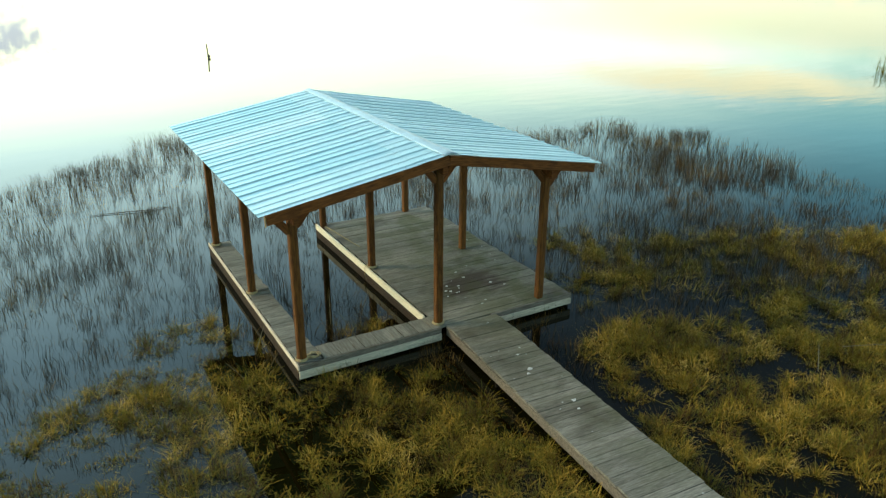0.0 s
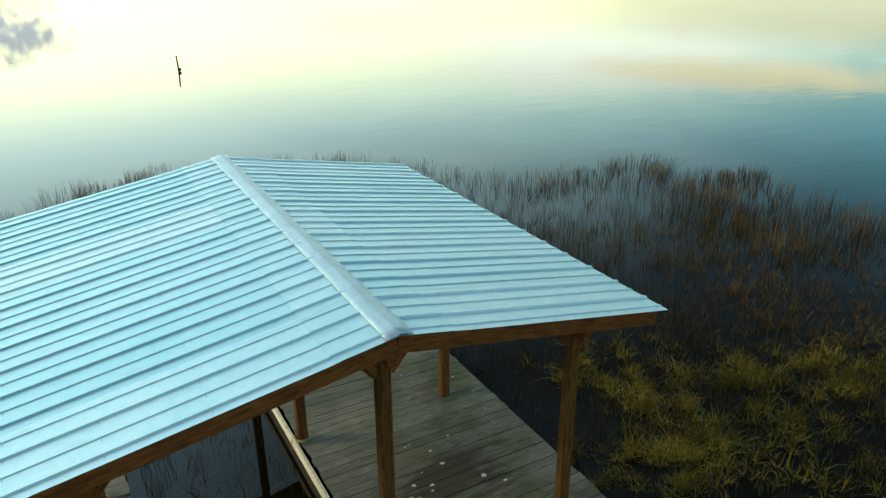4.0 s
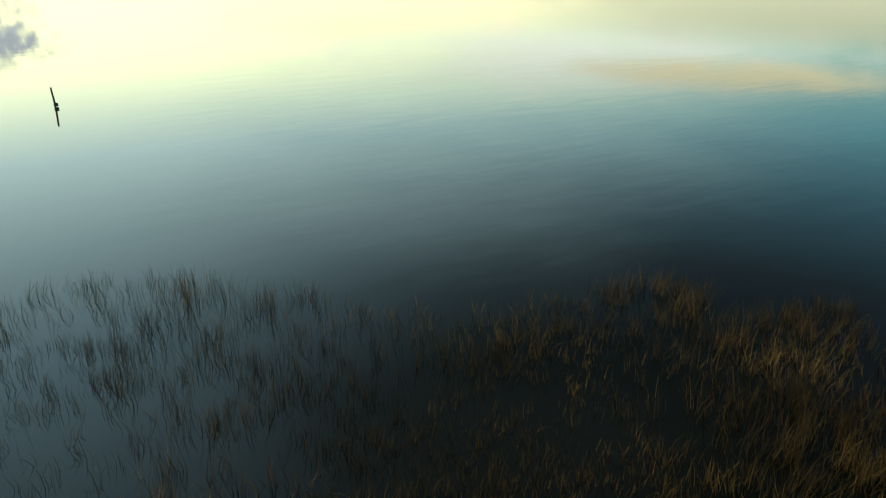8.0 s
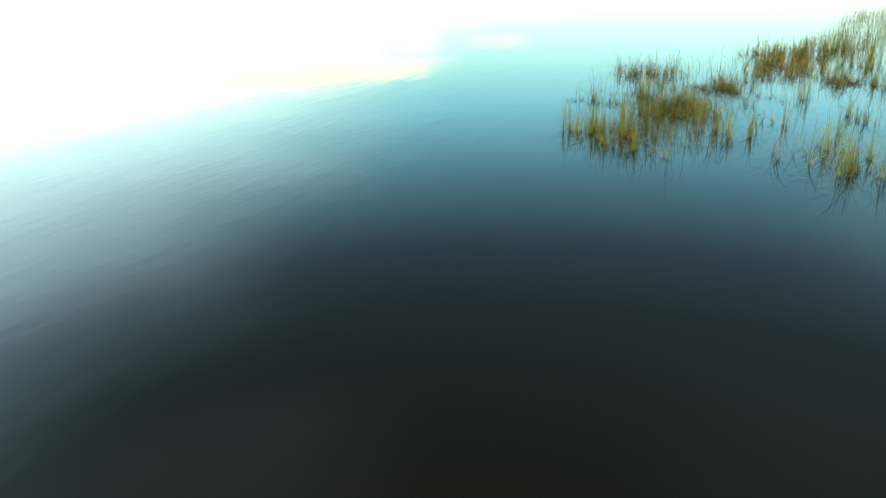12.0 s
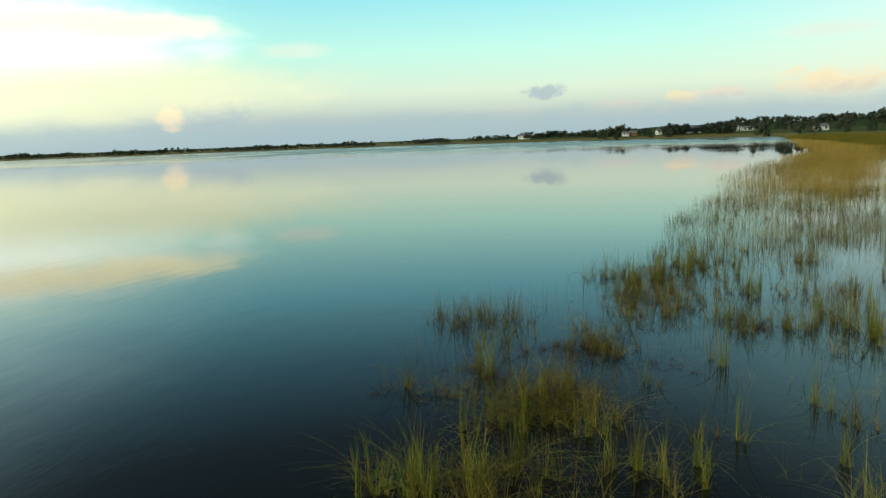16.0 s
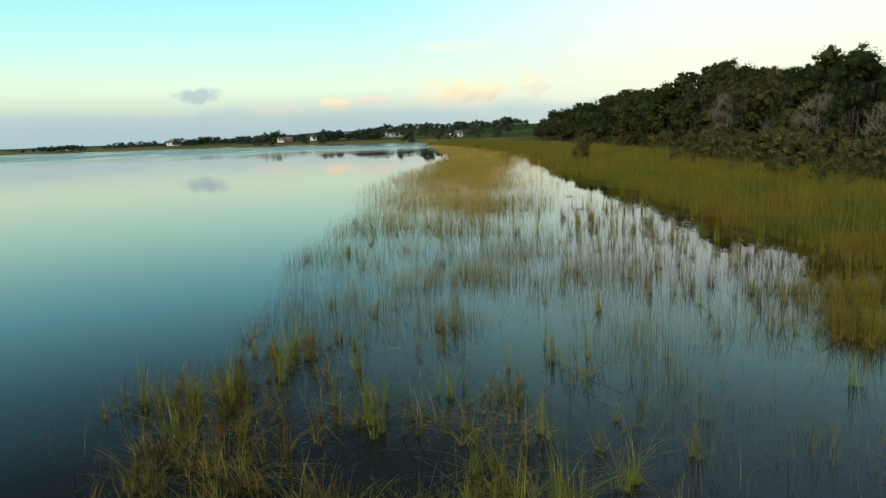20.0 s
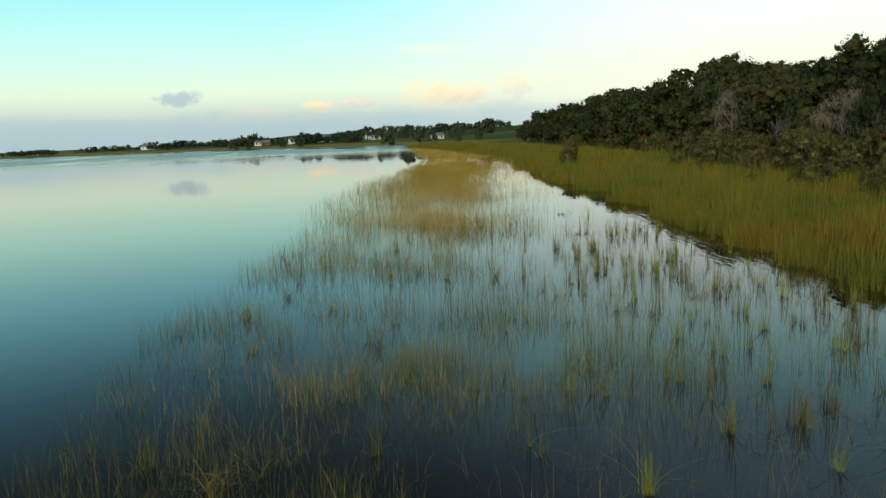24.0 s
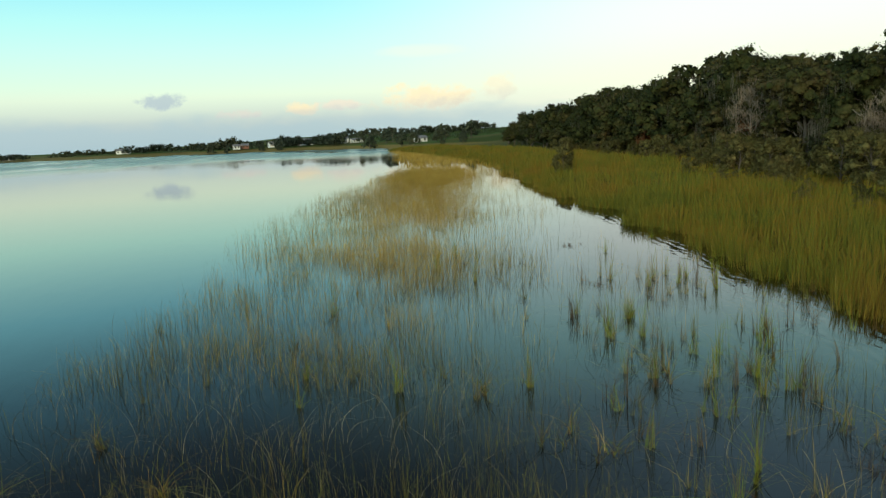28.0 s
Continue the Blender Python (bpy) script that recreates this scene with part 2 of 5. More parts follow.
# stringers: the shade below the deck edge is put into this dark brown
shaded_wood = wood("shaded_brown_wood", (0.022, 0.015, 0.010), (0.075, 0.050, 0.033), 0.85)
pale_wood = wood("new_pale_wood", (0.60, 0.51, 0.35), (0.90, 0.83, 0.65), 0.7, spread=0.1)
# near black: the shade beneath the boards is put into the wood's colour
pile_wood = wood("shade_dark_wood", (0.006, 0.005, 0.004), (0.026, 0.020, 0.014), 0.95)
end_wood = wood("end_grain_wood", (0.30, 0.20, 0.08), (0.50, 0.36, 0.17), 0.8)


def make_water():
    m, net, sh = material("still_lake_water")
    plan = net.add("ShaderNodeVectorMath", op="ADD")
    net.put(net.scaled(position(net), (1.0981, 1.0981, 1.0)), plan.inputs[0])
    net.put((-0.357, -0.181, 0.0), plan.inputs[1])
    where = plan.outputs[0]
    murk = net.noise(where, 0.06, 3.0)
    net.put(net.mix(murk, (0.0042, 0.0040, 0.0005), (0.0066, 0.0061, 0.0010)), sh.inputs["Base Color"])
    sh.inputs["Roughness"].default_value, sh.inputs["IOR"].default_value = 0.035, 1.333
    swell = net.noise(net.scaled(where, (0.35, 1.0, 1.0)), 0.9, 3.0)
    ripple = net.noise(net.scaled(where, (1.0, 2.2, 1.0)), 2.6, 2.0)
    calm = net.span(net.noise(where, 0.03, 2.0), 0.42, 0.68)
    wave = net.math("ADD", net.math("MULTIPLY", swell, 0.8), net.math("MULTIPLY", net.math("MULTIPLY", ripple, calm), 0.35))
    xyz = net.add("ShaderNodeSeparateXYZ")
    net.put(where, xyz.inputs[0])
    # wavelets that run along the grassy bank
    off = net.math("ADD", net.math("MULTIPLY", xyz.outputs[0], 0.298), net.math("ADD", xyz.outputs[1], -0.9))
    lap = net.math("SINE", net.math("ADD", net.math("MULTIPLY", off, 11.0), net.math("MULTIPLY", net.noise(where, 0.35, 2.0), 22.0)))
    reach = net.math("MULTIPLY", net.span(off, 6.5, 1.0), net.math("MULTIPLY", net.span(xyz.outputs[0], 74.0, 84.0), net.span(xyz.outputs[0], 150.0, 125.0)))
    wave = net.math("ADD", wave, net.math("MULTIPLY", net.math("MULTIPLY", lap, reach), 0.30))
    breeze = net.math("MULTIPLY", net.span(xyz.outputs[0], 270.0, 500.0), net.span(net.noise(net.scaled(where, (0.3, 1.0, 1.0)), 0.02, 3.0), 0.25, 0.55))
    net.put(net.math("ADD", 0.014, net.math("MULTIPLY", breeze, 0.27)), sh.inputs["Roughness"])
    # sheltered water among the reeds by the dock
    wave = net.math("MULTIPLY", wave, net.span(xyz.outputs[0], 4.0, 16.0, 0.45, 1.0))
    bump(net, sh, wave, 0.105, 0.05)
    return m


water_mat = make_water()


def grass(name, stops, rough=0.75, patch=0.25, sheen=0.0, broad=0.45, leafy=0.0):
    """Blades: colour by a chance of its own for each blade and by broad patches of the ground."""
    m, net, sh = material(name)
    r = island_random(net)
    where = position(net)
    p = net.noise(where, patch, 3.0)
    q = net.math("ADD", net.math("MULTIPLY", r, 1.0 - broad - 0.25 * sheen), net.math("MULTIPLY", net.span(p, 0.28, 0.72), broad - 0.1 * sheen))
    if sheen:
        q = net.math("ADD", q, net.math("MULTIPLY", piece_random(net), 0.35 * sheen))
    if leafy:
        spray = net.noise(where, leafy, 4.0, 0.7)
        q = net.math("ADD", q, net.math("MULTIPLY", net.math("SUBTRACT", spray, 0.5), 0.7))
        bump(net, sh, spray, 0.9, 0.12)
    net.put(net.ramp(q, stops), sh.inputs["Base Color"])
    sh.inputs["Roughness"].default_value = rough
    sh.inputs["Specular IOR Level"].default_value = 0.12
    return m


mat_grass = grass("marsh_mat_grass", [(0.0, (0.026, 0.016, 0.006)), (0.2, (0.12, 0.056, 0.014)), (0.34, (0.20, 0.140, 0.019)), (0.48, (0.125, 0.135, 0.015)), (0.60, (0.30, 0.205, 0.025)), (0.80, (0.60, 0.35, 0.046)), (1.0, (0.85, 0.60, 0.20))], patch=1.2, broad=0.45)
reed_mat = grass("dark_reed_stems", [(0.0, (0.026, 0.015, 0.008)), (0.36, (0.058, 0.034, 0.012)), (0.60, (0.098, 0.060, 0.016)), (0.80, (0.18, 0.100, 0.024)), (1.0, (0.44, 0.29, 0.09))], patch=0.35)
bed_mat = grass("olive_reed_stems", [(0.0, (0.036, 0.026, 0.009)), (0.25, (0.10, 0.074, 0.016)), (0.45, (0.088, 0.096, 0.018)), (0.62, (0.13, 0.124, 0.024)), (0.8, (0.23, 0.145, 0.034)), (1.0, (0.40, 0.30, 0.12))], patch=0.12)
clump_mat = grass("green_reed_clump", [(0.0, (0.035, 0.024, 0.009)), (0.22, (0.16, 0.088, 0.015)), (0.42, (0.105, 0.155, 0.015)), (0.66, (0.155, 0.20, 0.019)), (0.83, (0.27, 0.19, 0.025)), (1.0, (0.50, 0.37, 0.12))], patch=1.2, broad=0.35)
shore_mat = grass("shore_marsh_grass", [(0.0, (0.065, 0.045, 0.010)), (0.2, (0.165, 0.098, 0.014)), (0.36, (0.18, 0.125, 0.016)), (0.5, (0.135, 0.126, 0.015)), (0.68, (0.090, 0.108, 0.013)), (0.85, (0.058, 0.075, 0.012)), (1.0, (0.23, 0.165, 0.035))], patch=0.13, broad=0.5)
leaf_mat = grass("oak_leaves", [(0.0, (0.007, 0.011, 0.004)), (0.3, (0.017, 0.024, 0.006)), (0.5, (0.030, 0.037, 0.009)), (0.65, (0.050, 0.047, 0.014)), (0.8, (0.062, 0.052, 0.020)), (1.0, (0.10, 0.068, 0.026))], patch=0.16, sheen=1.0, leafy=2.6)
shrub_mat = grass("shrub_leaves", [(0.0, (0.034, 0.035, 0.012)), (0.5, (0.080, 0.078, 0.024)), (0.8, (0.125, 0.106, 0.036)), (1.0, (0.18, 0.13, 0.05))], patch=0.2, sheen=0.6, leafy=5.0)
rust_mat = grass("rusty_leaves", [(0.0, (0.035, 0.02, 0.010)), (0.5, (0.085, 0.036, 0.013)), (1.0, (0.13, 0.066, 0.025))], patch=0.2, leafy=4.0)
# haze of the distance is put into this leaf colour as a paler, bluish tone
hazed_leaf_mat = grass("hazed_tree_leaves", [(0.0, (0.028, 0.040, 0.030)), (0.5, (0.045, 0.058, 0.036)), (0.85, (0.064, 0.074, 0.040)), (1.0, (0.10, 0.072, 0.042))], patch=0.012, broad=0.65)
orchard_mat = grass("orchard_leaves", [(0.0, (0.030, 0.055, 0.020)), (0.6, (0.055, 0.085, 0.028)), (1.0, (0.085, 0.105, 0.035))], patch=0.02)
# golden reeds, lightened in colour to make up for shade among dense blades
far_bed_mat = grass("lightened_golden_reeds", [(0.0, (0.17, 0.115, 0.025)), (0.4, (0.29, 0.195, 0.038)), (0.7, (0.34, 0.245, 0.052)), (1.0, (0.48, 0.36, 0.12))], patch=0.1)
wild_mat = grass("tangled_reed_clump", [(0.0, (0.012, 0.009, 0.004)), (0.27, (0.050, 0.028, 0.010)), (0.37, (0.16, 0.080, 0.014)), (0.49, (0.085, 0.112, 0.014)), (0.66, (0.145, 0.150, 0.018)), (0.84, (0.32, 0.18, 0.026)), (1.0, (0.60, 0.44, 0.19))], patch=1.1, broad=0.35)
tuft_mat = grass("dim_yellow_reed_tufts", [(0.0, (0.010, 0.006, 0.004)), (0.3, (0.032, 0.018, 0.006)), (0.65, (0.075, 0.046, 0.010)), (1.0, (0.26, 0.17, 0.04))], patch=0.7)
litter_mat = grass("fallen_brown_reeds", [(0.0, (0.020, 0.012, 0.007)), (0.5, (0.060, 0.032, 0.014)), (0.85, (0.14, 0.075, 0.028)), (1.0, (0.30, 0.20, 0.09))], patch=0.8)
tan_moss = grass("tan_hanging_moss", [(0.0, (0.09, 0.07, 0.05)), (0.5, (0.15, 0.12, 0.085)), (1.0, (0.22, 0.18, 0.13))], patch=0.4)
litter_pale = grass("pale_arching_reeds", [(0.0, (0.08, 0.066, 0.036)), (0.6, (0.16, 0.135, 0.08)), (1.0, (0.38, 0.33, 0.22))], patch=0.5)
moss_mat = grass("hanging_moss", [(0.0, (0.045, 0.041, 0.032)), (0.5, (0.075, 0.068, 0.053)), (1.0, (0.12, 0.11, 0.086))], patch=0.3)


def make_ground():
    m, net, sh = material("marsh_and_field_ground")
    where = position(net)
    n1, n2 = net.noise(where, 0.02, 4.0), net.noise(where, 1.8, 5.0)
    field = net.mix(net.span(n1, 0.35, 0.65), (0.040, 0.058, 0.014), (0.085, 0.078, 0.021))
    soil = net.mix(n2, (0.025, 0.018, 0.008), (0.085, 0.062, 0.020))
    xyz = net.add("ShaderNodeSeparateXYZ")
    net.put(where, xyz.inputs[0])
    col = net.mix(net.span(xyz.outputs[2], 0.25, 0.7), soil, field)
    # ground darkened under the trees, so no bright field shows between trunks: south of a slanting line, west of the
    # fields
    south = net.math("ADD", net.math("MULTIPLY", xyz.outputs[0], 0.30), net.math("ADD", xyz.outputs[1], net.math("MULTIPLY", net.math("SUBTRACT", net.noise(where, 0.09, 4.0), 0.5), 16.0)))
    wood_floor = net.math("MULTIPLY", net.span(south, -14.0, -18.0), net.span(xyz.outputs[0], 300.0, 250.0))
    col = net.mix(net.math("MULTIPLY", net.span(xyz.outputs[0], 428.0, 474.0), net.span(n1, 0.62, 0.42)), col, (0.055, 0.095, 0.024))
    # dry reeds and grass on the low rim of the far shore
    rim = net.math("MULTIPLY", net.span(xyz.outputs[2], 2.5, 1.7), net.span(xyz.outputs[0], 380.0, 430.0))
    col = net.mix(rim, col, net.mix(n1, (0.13, 0.11, 0.035), (0.21, 0.16, 0.055)))
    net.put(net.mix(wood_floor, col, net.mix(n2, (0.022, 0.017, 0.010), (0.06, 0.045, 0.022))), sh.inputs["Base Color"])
    sh.inputs["Roughness"].default_value = 0.95
    sh.inputs["Specular IOR Level"].default_value = 0.05
    bump(net, sh, n2, 0.5, 0.05)
    return m


ground_mat = make_ground()


def plain(name, colour, rough=0.6, metal=0.0, vary=0.25, scale=6.0, kind="Object", relief=0.0):
    m, net, sh = material(name)
    at = places(net, kind)
    n = net.math("ADD", net.math("MULTIPLY", net.noise(at, scale, 4.0), 0.6), net.math("MULTIPLY", net.noise(at, scale * 7, 3.0), 0.4))
    col = net.mix(net.span(n, 0.3, 0.7), [c * (1 - vary) for c in colour], [min(1.0, c * (1 + vary * 0.6)) for c in colour])
    net.put(col, sh.inputs["Base Color"])
    net.put(net.span(n, 0.2, 0.8, rough * 0.8, min(1.0, rough * 1.2)), sh.inputs["Roughness"])
    sh.inputs["Metallic"].default_value = metal
    if relief:
        bump(net, sh, n, 0.4, relief)
    return m


def make_roof_metal():
    m, net, sh = material("galvanised_roof_metal")
    at, r, where = places(net), piece_random(net), position(net)
    spangle = net.noise(at, 9.0, 5.0, 0.7)
    cloud = net.noise(where, 0.8, 3.0)
    q = net.math("ADD", net.math("MULTIPLY", spangle, 0.35), net.math("ADD", net.math("MULTIPLY", cloud, 0.35), net.math("MULTIPLY", r, 0.3)))
    streak = net.noise(net.scaled(where, (0.7, 7.0, 1.0)), 2.2, 4.0, 0.65)
    col = net.mix(net.span(q, 0.25, 0.8), (0.36, 0.63, 0.70), (0.69, 0.89, 0.93))
    grime = net.math("MULTIPLY", net.span(streak, 0.52, 0.75), 0.35)
    net.put(net.mix(grime, col, (0.33, 0.46, 0.55)), sh.inputs["Base Color"])
    sh.inputs["Metallic"].default_value = 0.45
    net.put(net.span(q, 0.2, 0.8, 0.36, 0.52), sh.inputs["Roughness"])
    bump(net, sh, net.noise(where, 2.5, 2.0), 0.25, 0.01)
    return m


roof_metal = make_roof_metal()
cap_metal = plain("dull_ridge_metal", (0.46, 0.62, 0.70), 0.5, 0.4, 0.2, 3.0, relief=0.01)
rope_mat = plain("tan_rope", (0.42, 0.33, 0.17), 0.9)
bark_mat = plain("grey_bark", (0.075, 0.062, 0.05), 0.9, scale=3.0, relief=0.02)
dead_mat = plain("bare_dead_branches", (0.15, 0.125, 0.098), 0.9, scale=3.0)
white_mat = plain("bird_dropping_white", (0.62, 0.62, 0.58), 0.9)
wall_white = plain("white_siding", (0.74, 0.74, 0.71), 0.7, vary=0.1, scale=0.6)
wall_red = plain("brick_red_wall", (0.30, 0.14, 0.09), 0.8, scale=0.8)
roof_grey = plain("grey_shingle_roof", (0.16, 0.16, 0.17), 0.9, scale=0.6)
window_dark = plain("dark_window_glass", (0.03, 0.035, 0.04), 0.15, vary=0.1)
steel_dark = plain("weathered_dark_metal", (0.05, 0.055, 0.04), 0.6, scale=8.0)
screw_mat = plain("dull_zinc", (0.40, 0.44, 0.46), 0.5, 0.4)


# ---- builders ----
def smooth(ob, on=True):
    for p in ob.data.polygons:
        p.use_smooth = on
    return ob


def part(name, bm, mat, parent=None, label="", at=None):
    me = bpy.data.meshes.new(name)
    bm.to_mesh(me)
    bm.free()
    me.materials.append(mat)
    ob = new(name, me)
    ob.parent = parent
    if at is not None:
        ob.matrix_basis = at
    if label:
        ob["label"] = label
    return ob


def piece(name, me, parent, at):
    ob = new(name, me)
    ob.parent = parent
    ob.matrix_basis = at
    return ob


def empty(name, x=0, y=0, z=0, rz=0):
    ob = new(name)
    ob.empty_display_size = 0.2
    ob.matrix_basis = pose(x, y, z, 0, 0, rz)
    return ob


def box(x0, x1, y0, y1, z0, z1, bevel=0.006, bm=None):
    one = bmesh.new()
    bmesh.ops.create_cube(one, size=1.0, matrix=Matrix.LocRotScale(((x0 + x1) / 2, (y0 + y1) / 2, (z0 + z1) / 2), None, (x1 - x0, y1 - y0, z1 - z0)))
    if bevel:
        bmesh.ops.bevel(one, geom=one.edges[:], offset=bevel, segments=1, affect="EDGES", profile=0.6)
    if bm is None:
        return one
    me = bpy.data.meshes.new("tmp")
    one.to_mesh(me)
    one.free()
    bm.from_mesh(me)
    bpy.data.meshes.remove(me)
    return bm


def mesh_of(bm, name, mat):
    me = bpy.data.meshes.new(name)
    bm.to_mesh(me)
    bm.free()
    me.materials.append(mat)
    return me


def tube(points, radii, sides=8, bm=None, cap=True):
    """A round bar along points, with a radius at each of them."""
    bm = bm or bmesh.new()
    pts = [Vector(p) for p in points]
    rings = []
    for i, p in enumerate(pts):
        d = (pts[min(i + 1, len(pts) - 1)] - pts[max(i - 1, 0)]).normalized()
        a = d.cross(Vector((0.3, 0.2, 1.0) if abs(d.z) < 0.9 else (1.0, 0.1, 0.0))).normalized()
        b = d.cross(a)
        rings.append([bm.verts.new(p + radii[i] * (math.cos(t) * a + math.sin(t) * b)) for t in (2 * math.pi * k / sides for k in range(sides))])
    for r, s in zip(rings, rings[1:]):
        for k in range(sides):
            bm.faces.new((r[k], r[(k + 1) % sides], s[(k + 1) % sides], s[k]))
    if cap:
        bm.faces.new(rings[0][::-1])
        bm.faces.new(rings[-1])
    return bm


def grid_mesh(name, verts, faces, mat, normals=None):
    """A mesh from arrays: verts n x 3, faces a list of arrays with 3 or 4 columns."""
    me = bpy.data.meshes.new(name)
    me.vertices.add(len(verts))
    me.vertices.foreach_set("co", np.ascontiguousarray(verts, dtype=np.float32).ravel())
    loops = np.concatenate([f.ravel() for f in faces]).astype(np.int32)
    sizes = np.concatenate([np.full(len(f), f.shape[1]) for f in faces])
    me.loops.add(len(loops))
    me.loops.foreach_set("vertex_index", loops)
    me.polygons.add(len(sizes))
    me.polygons.foreach_set("loop_start", np.concatenate([[0], np.cumsum(sizes)[:-1]]).astype(np.int32))
    me.update(calc_edges=True)
    me.materials.append(mat)
    if normals is not None:
        me.polygons.foreach_set("use_smooth", np.ones(len(sizes), dtype=bool))
        me.normals_split_custom_set_from_vertices(normals.tolist())
    return me


def blades(rng, base, height, width, lean, curl=0.6, steps=3, heading=None):
    """Grass blades: base n x 3; height, width and lean n long. Each bends over towards a heading of its own."""
    n = len(base)
    turn, face = rng.uniform(0, 2 * np.pi, n) if heading is None else heading, rng.uniform(0, np.pi, n)
    out = np.stack([np.cos(turn), np.sin(turn), np.zeros(n)], 1)
    side = np.stack([np.cos(face), np.sin(face), np.zeros(n)], 1)
    verts = []
    for k in range(steps):
        u = k / steps
        mid = base + out * (lean * (u * (1 - curl) + curl * u * u) * height)[:, None]
        mid[:, 2] += height * (u - np.minimum(0.85, 0.42 * lean) * u * u)
        w = (width * (1 - 0.55 * u) / 2)[:, None]
        verts += [mid - side * w, mid + side * w]
    tip = base + out * (lean * height)[:, None]
    tip[:, 2] += height * (1 - np.minimum(0.85, 0.42 * lean))
    verts.append(tip)
    m = 2 * steps + 1
    allv = np.stack(verts, 1).reshape(-1, 3)
    o = (np.arange(n) * m)[:, None]
    quads = [o + np.array([[2 * k, 2 * k + 1, 2 * k + 3, 2 * k + 2]]) for k in range(steps - 1)]
    tri = o + np.array([[2 * steps - 2, 2 * steps - 1, 2 * steps]])
    return allv, (np.concatenate(quads) if quads else np.zeros((0, 4), int)), tri


def field_noise(x, y, size, seed):
    """Smooth chance values from 0 to 1 over the ground, with lumps of that size."""
    g = np.random.default_rng(seed).random((256, 256))
    u, v = x / size + 91.3, y / size + 57.7
    i, j = np.floor(u).astype(int), np.floor(v).astype(int)
    a, b = u - i, v - j
    a, b = a * a * (3 - 2 * a), b * b * (3 - 2 * b)
    i, j, k, m = i % 256, j % 256, (i + 1) % 256, (j + 1) % 256
    return (g[i, j] * (1 - a) + g[k, j] * a) * (1 - b) + (g[i, m] * (1 - a) + g[k, m] * a) * b


def inside(x, y, ring):
    ring = np.array(ring)
    hit = np.zeros(len(x), bool)
    for (x0, y0), (x1, y1) in zip(ring, np.roll(ring, -1, 0)):
        with np.errstate(divide="ignore", invalid="ignore"):
            hit ^= ((y0 > y) != (y1 > y)) & (x < (x1 - x0) * (y - y0) / (y1 - y0) + x0)
    return hit


def ease(v, a, b):
    t = np.clip((v - a) / (b - a), 0, 1)
    return t * t * (3 - 2 * t)


def stuff(name, verts, quads, tris, mat, label, category, normals=None):
    ob = new(name, grid_mesh(name, verts, [f for f in (quads, tris) if len(f)], mat, normals))
    return tagged(ob, label, category, kind="stuff")


# ---- lay of the land ----
# The plan of lake and shores is drawn larger than the dock, by 1 / SCALE about the camera's place at 8 s, to keep its
# later view.
SCALE, HUB = 0.9106, (3.639, 1.846)
SHRINK = Matrix.Translation((HUB[0], HUB[1], 0)) @ Matrix.Diagonal((SCALE, SCALE, SCALE, 1)) @ Matrix.Translation((-HUB[0], -HUB[1], 0))


def on_plan(x, y):
    """Where a place in the world lies on the plan of the lake; the shallows by the dock are shifted along the camera's
    path to fit its view.
    """
    u, v = x - HUB[0], y - HUB[1]
    a, b = 0.617 * u + 0.787 * v, (0.787 * u - 0.617 * v) / SCALE
    a = np.where(a > 9.0 * SCALE, a / SCALE, np.where(a > 9.0 * SCALE - 12.7, a + 9.0 * (1 - SCALE), (a + 12.7) / SCALE - 12.7))
    return HUB[0] + 0.617 * a + 0.787 * b, HUB[1] + 0.787 * a - 0.617 * b


SHORE_X = np.array([-600, -60, -20, 0, 20, 50, 68, 84, 101, 110, 127, 147, 172, 234, 300, 450, 520, 4000.0])
SHORE_Y = np.array([-40, -14, -10, -9, -11, -18.4, -20.9, -24.2, -29.5, -31.1, -36.3, -39.5, -47, -63, -72, -86, -100, -900.0])
FAR_AZ = np.array([-180, -112, -104, -99, -92, -85, -70, -50, -30, 0, 30, 60, 90, 180.0])
FAR_R = np.array([420, 430, 490, 590, 690, 790, 950, 1020, 1050, 1000, 900, 800, 700, 420.0])


def shore(x):
    return np.interp(x, SHORE_X, SHORE_Y)


def land_form(x, y):
    """Height of the land at places of the plan."""
    s = shore(x) - y
    az = np.degrees(np.arctan2(-(x - 45), y - 6))
    r = np.hypot(x - 45, y - 6) - np.interp(az, FAR_AZ, FAR_R)
    inland = np.maximum(s, r)
    rough = field_noise(x, y, 3.0, 5) * 0.25 + field_noise(x, y, 0.8, 6) * 0.12
    near = np.where(inland > 0, 0.05 + 0.9 * (1 - np.exp(-inland / 14)) + rough * ease(inland, 0, 4), -0.1 + np.maximum(inland, -14) * 0.07)
    near = near + np.where(r > 0, 2.6 * (1 - np.exp(-np.maximum(r, 0) / 8)), 0) * ease(x, 350, 480) * (1 - 0.8 * ease(y, 40, 350))
    hill = 5.0 * ease(s, 25, 120) * ease(x, 40, 110) * (1 - ease(x, 500, 800)) + 9 * ease(r, 90, 1300) * (1 - 0.85 * ease(y, -60, 300)) + 4.5 * ease(r, 40, 270) * ease(-y, 60, 120) * ease(x, 330, 420)
    return near + hill


def land_height(x, y):
    """Height of the ground in the world, with the mats that float before the bank."""
    near = SCALE * land_form(*on_plan(x, y))
    mats = mat_cover(x, y)
    return np.maximum(near, 0) + np.where(near < 0.02, mats * (0.10 + 0.12 * field_noise(x, y, 0.45, 8)) * ease(mats, 0.25, 0.6), 0) + np.minimum(near, 0)


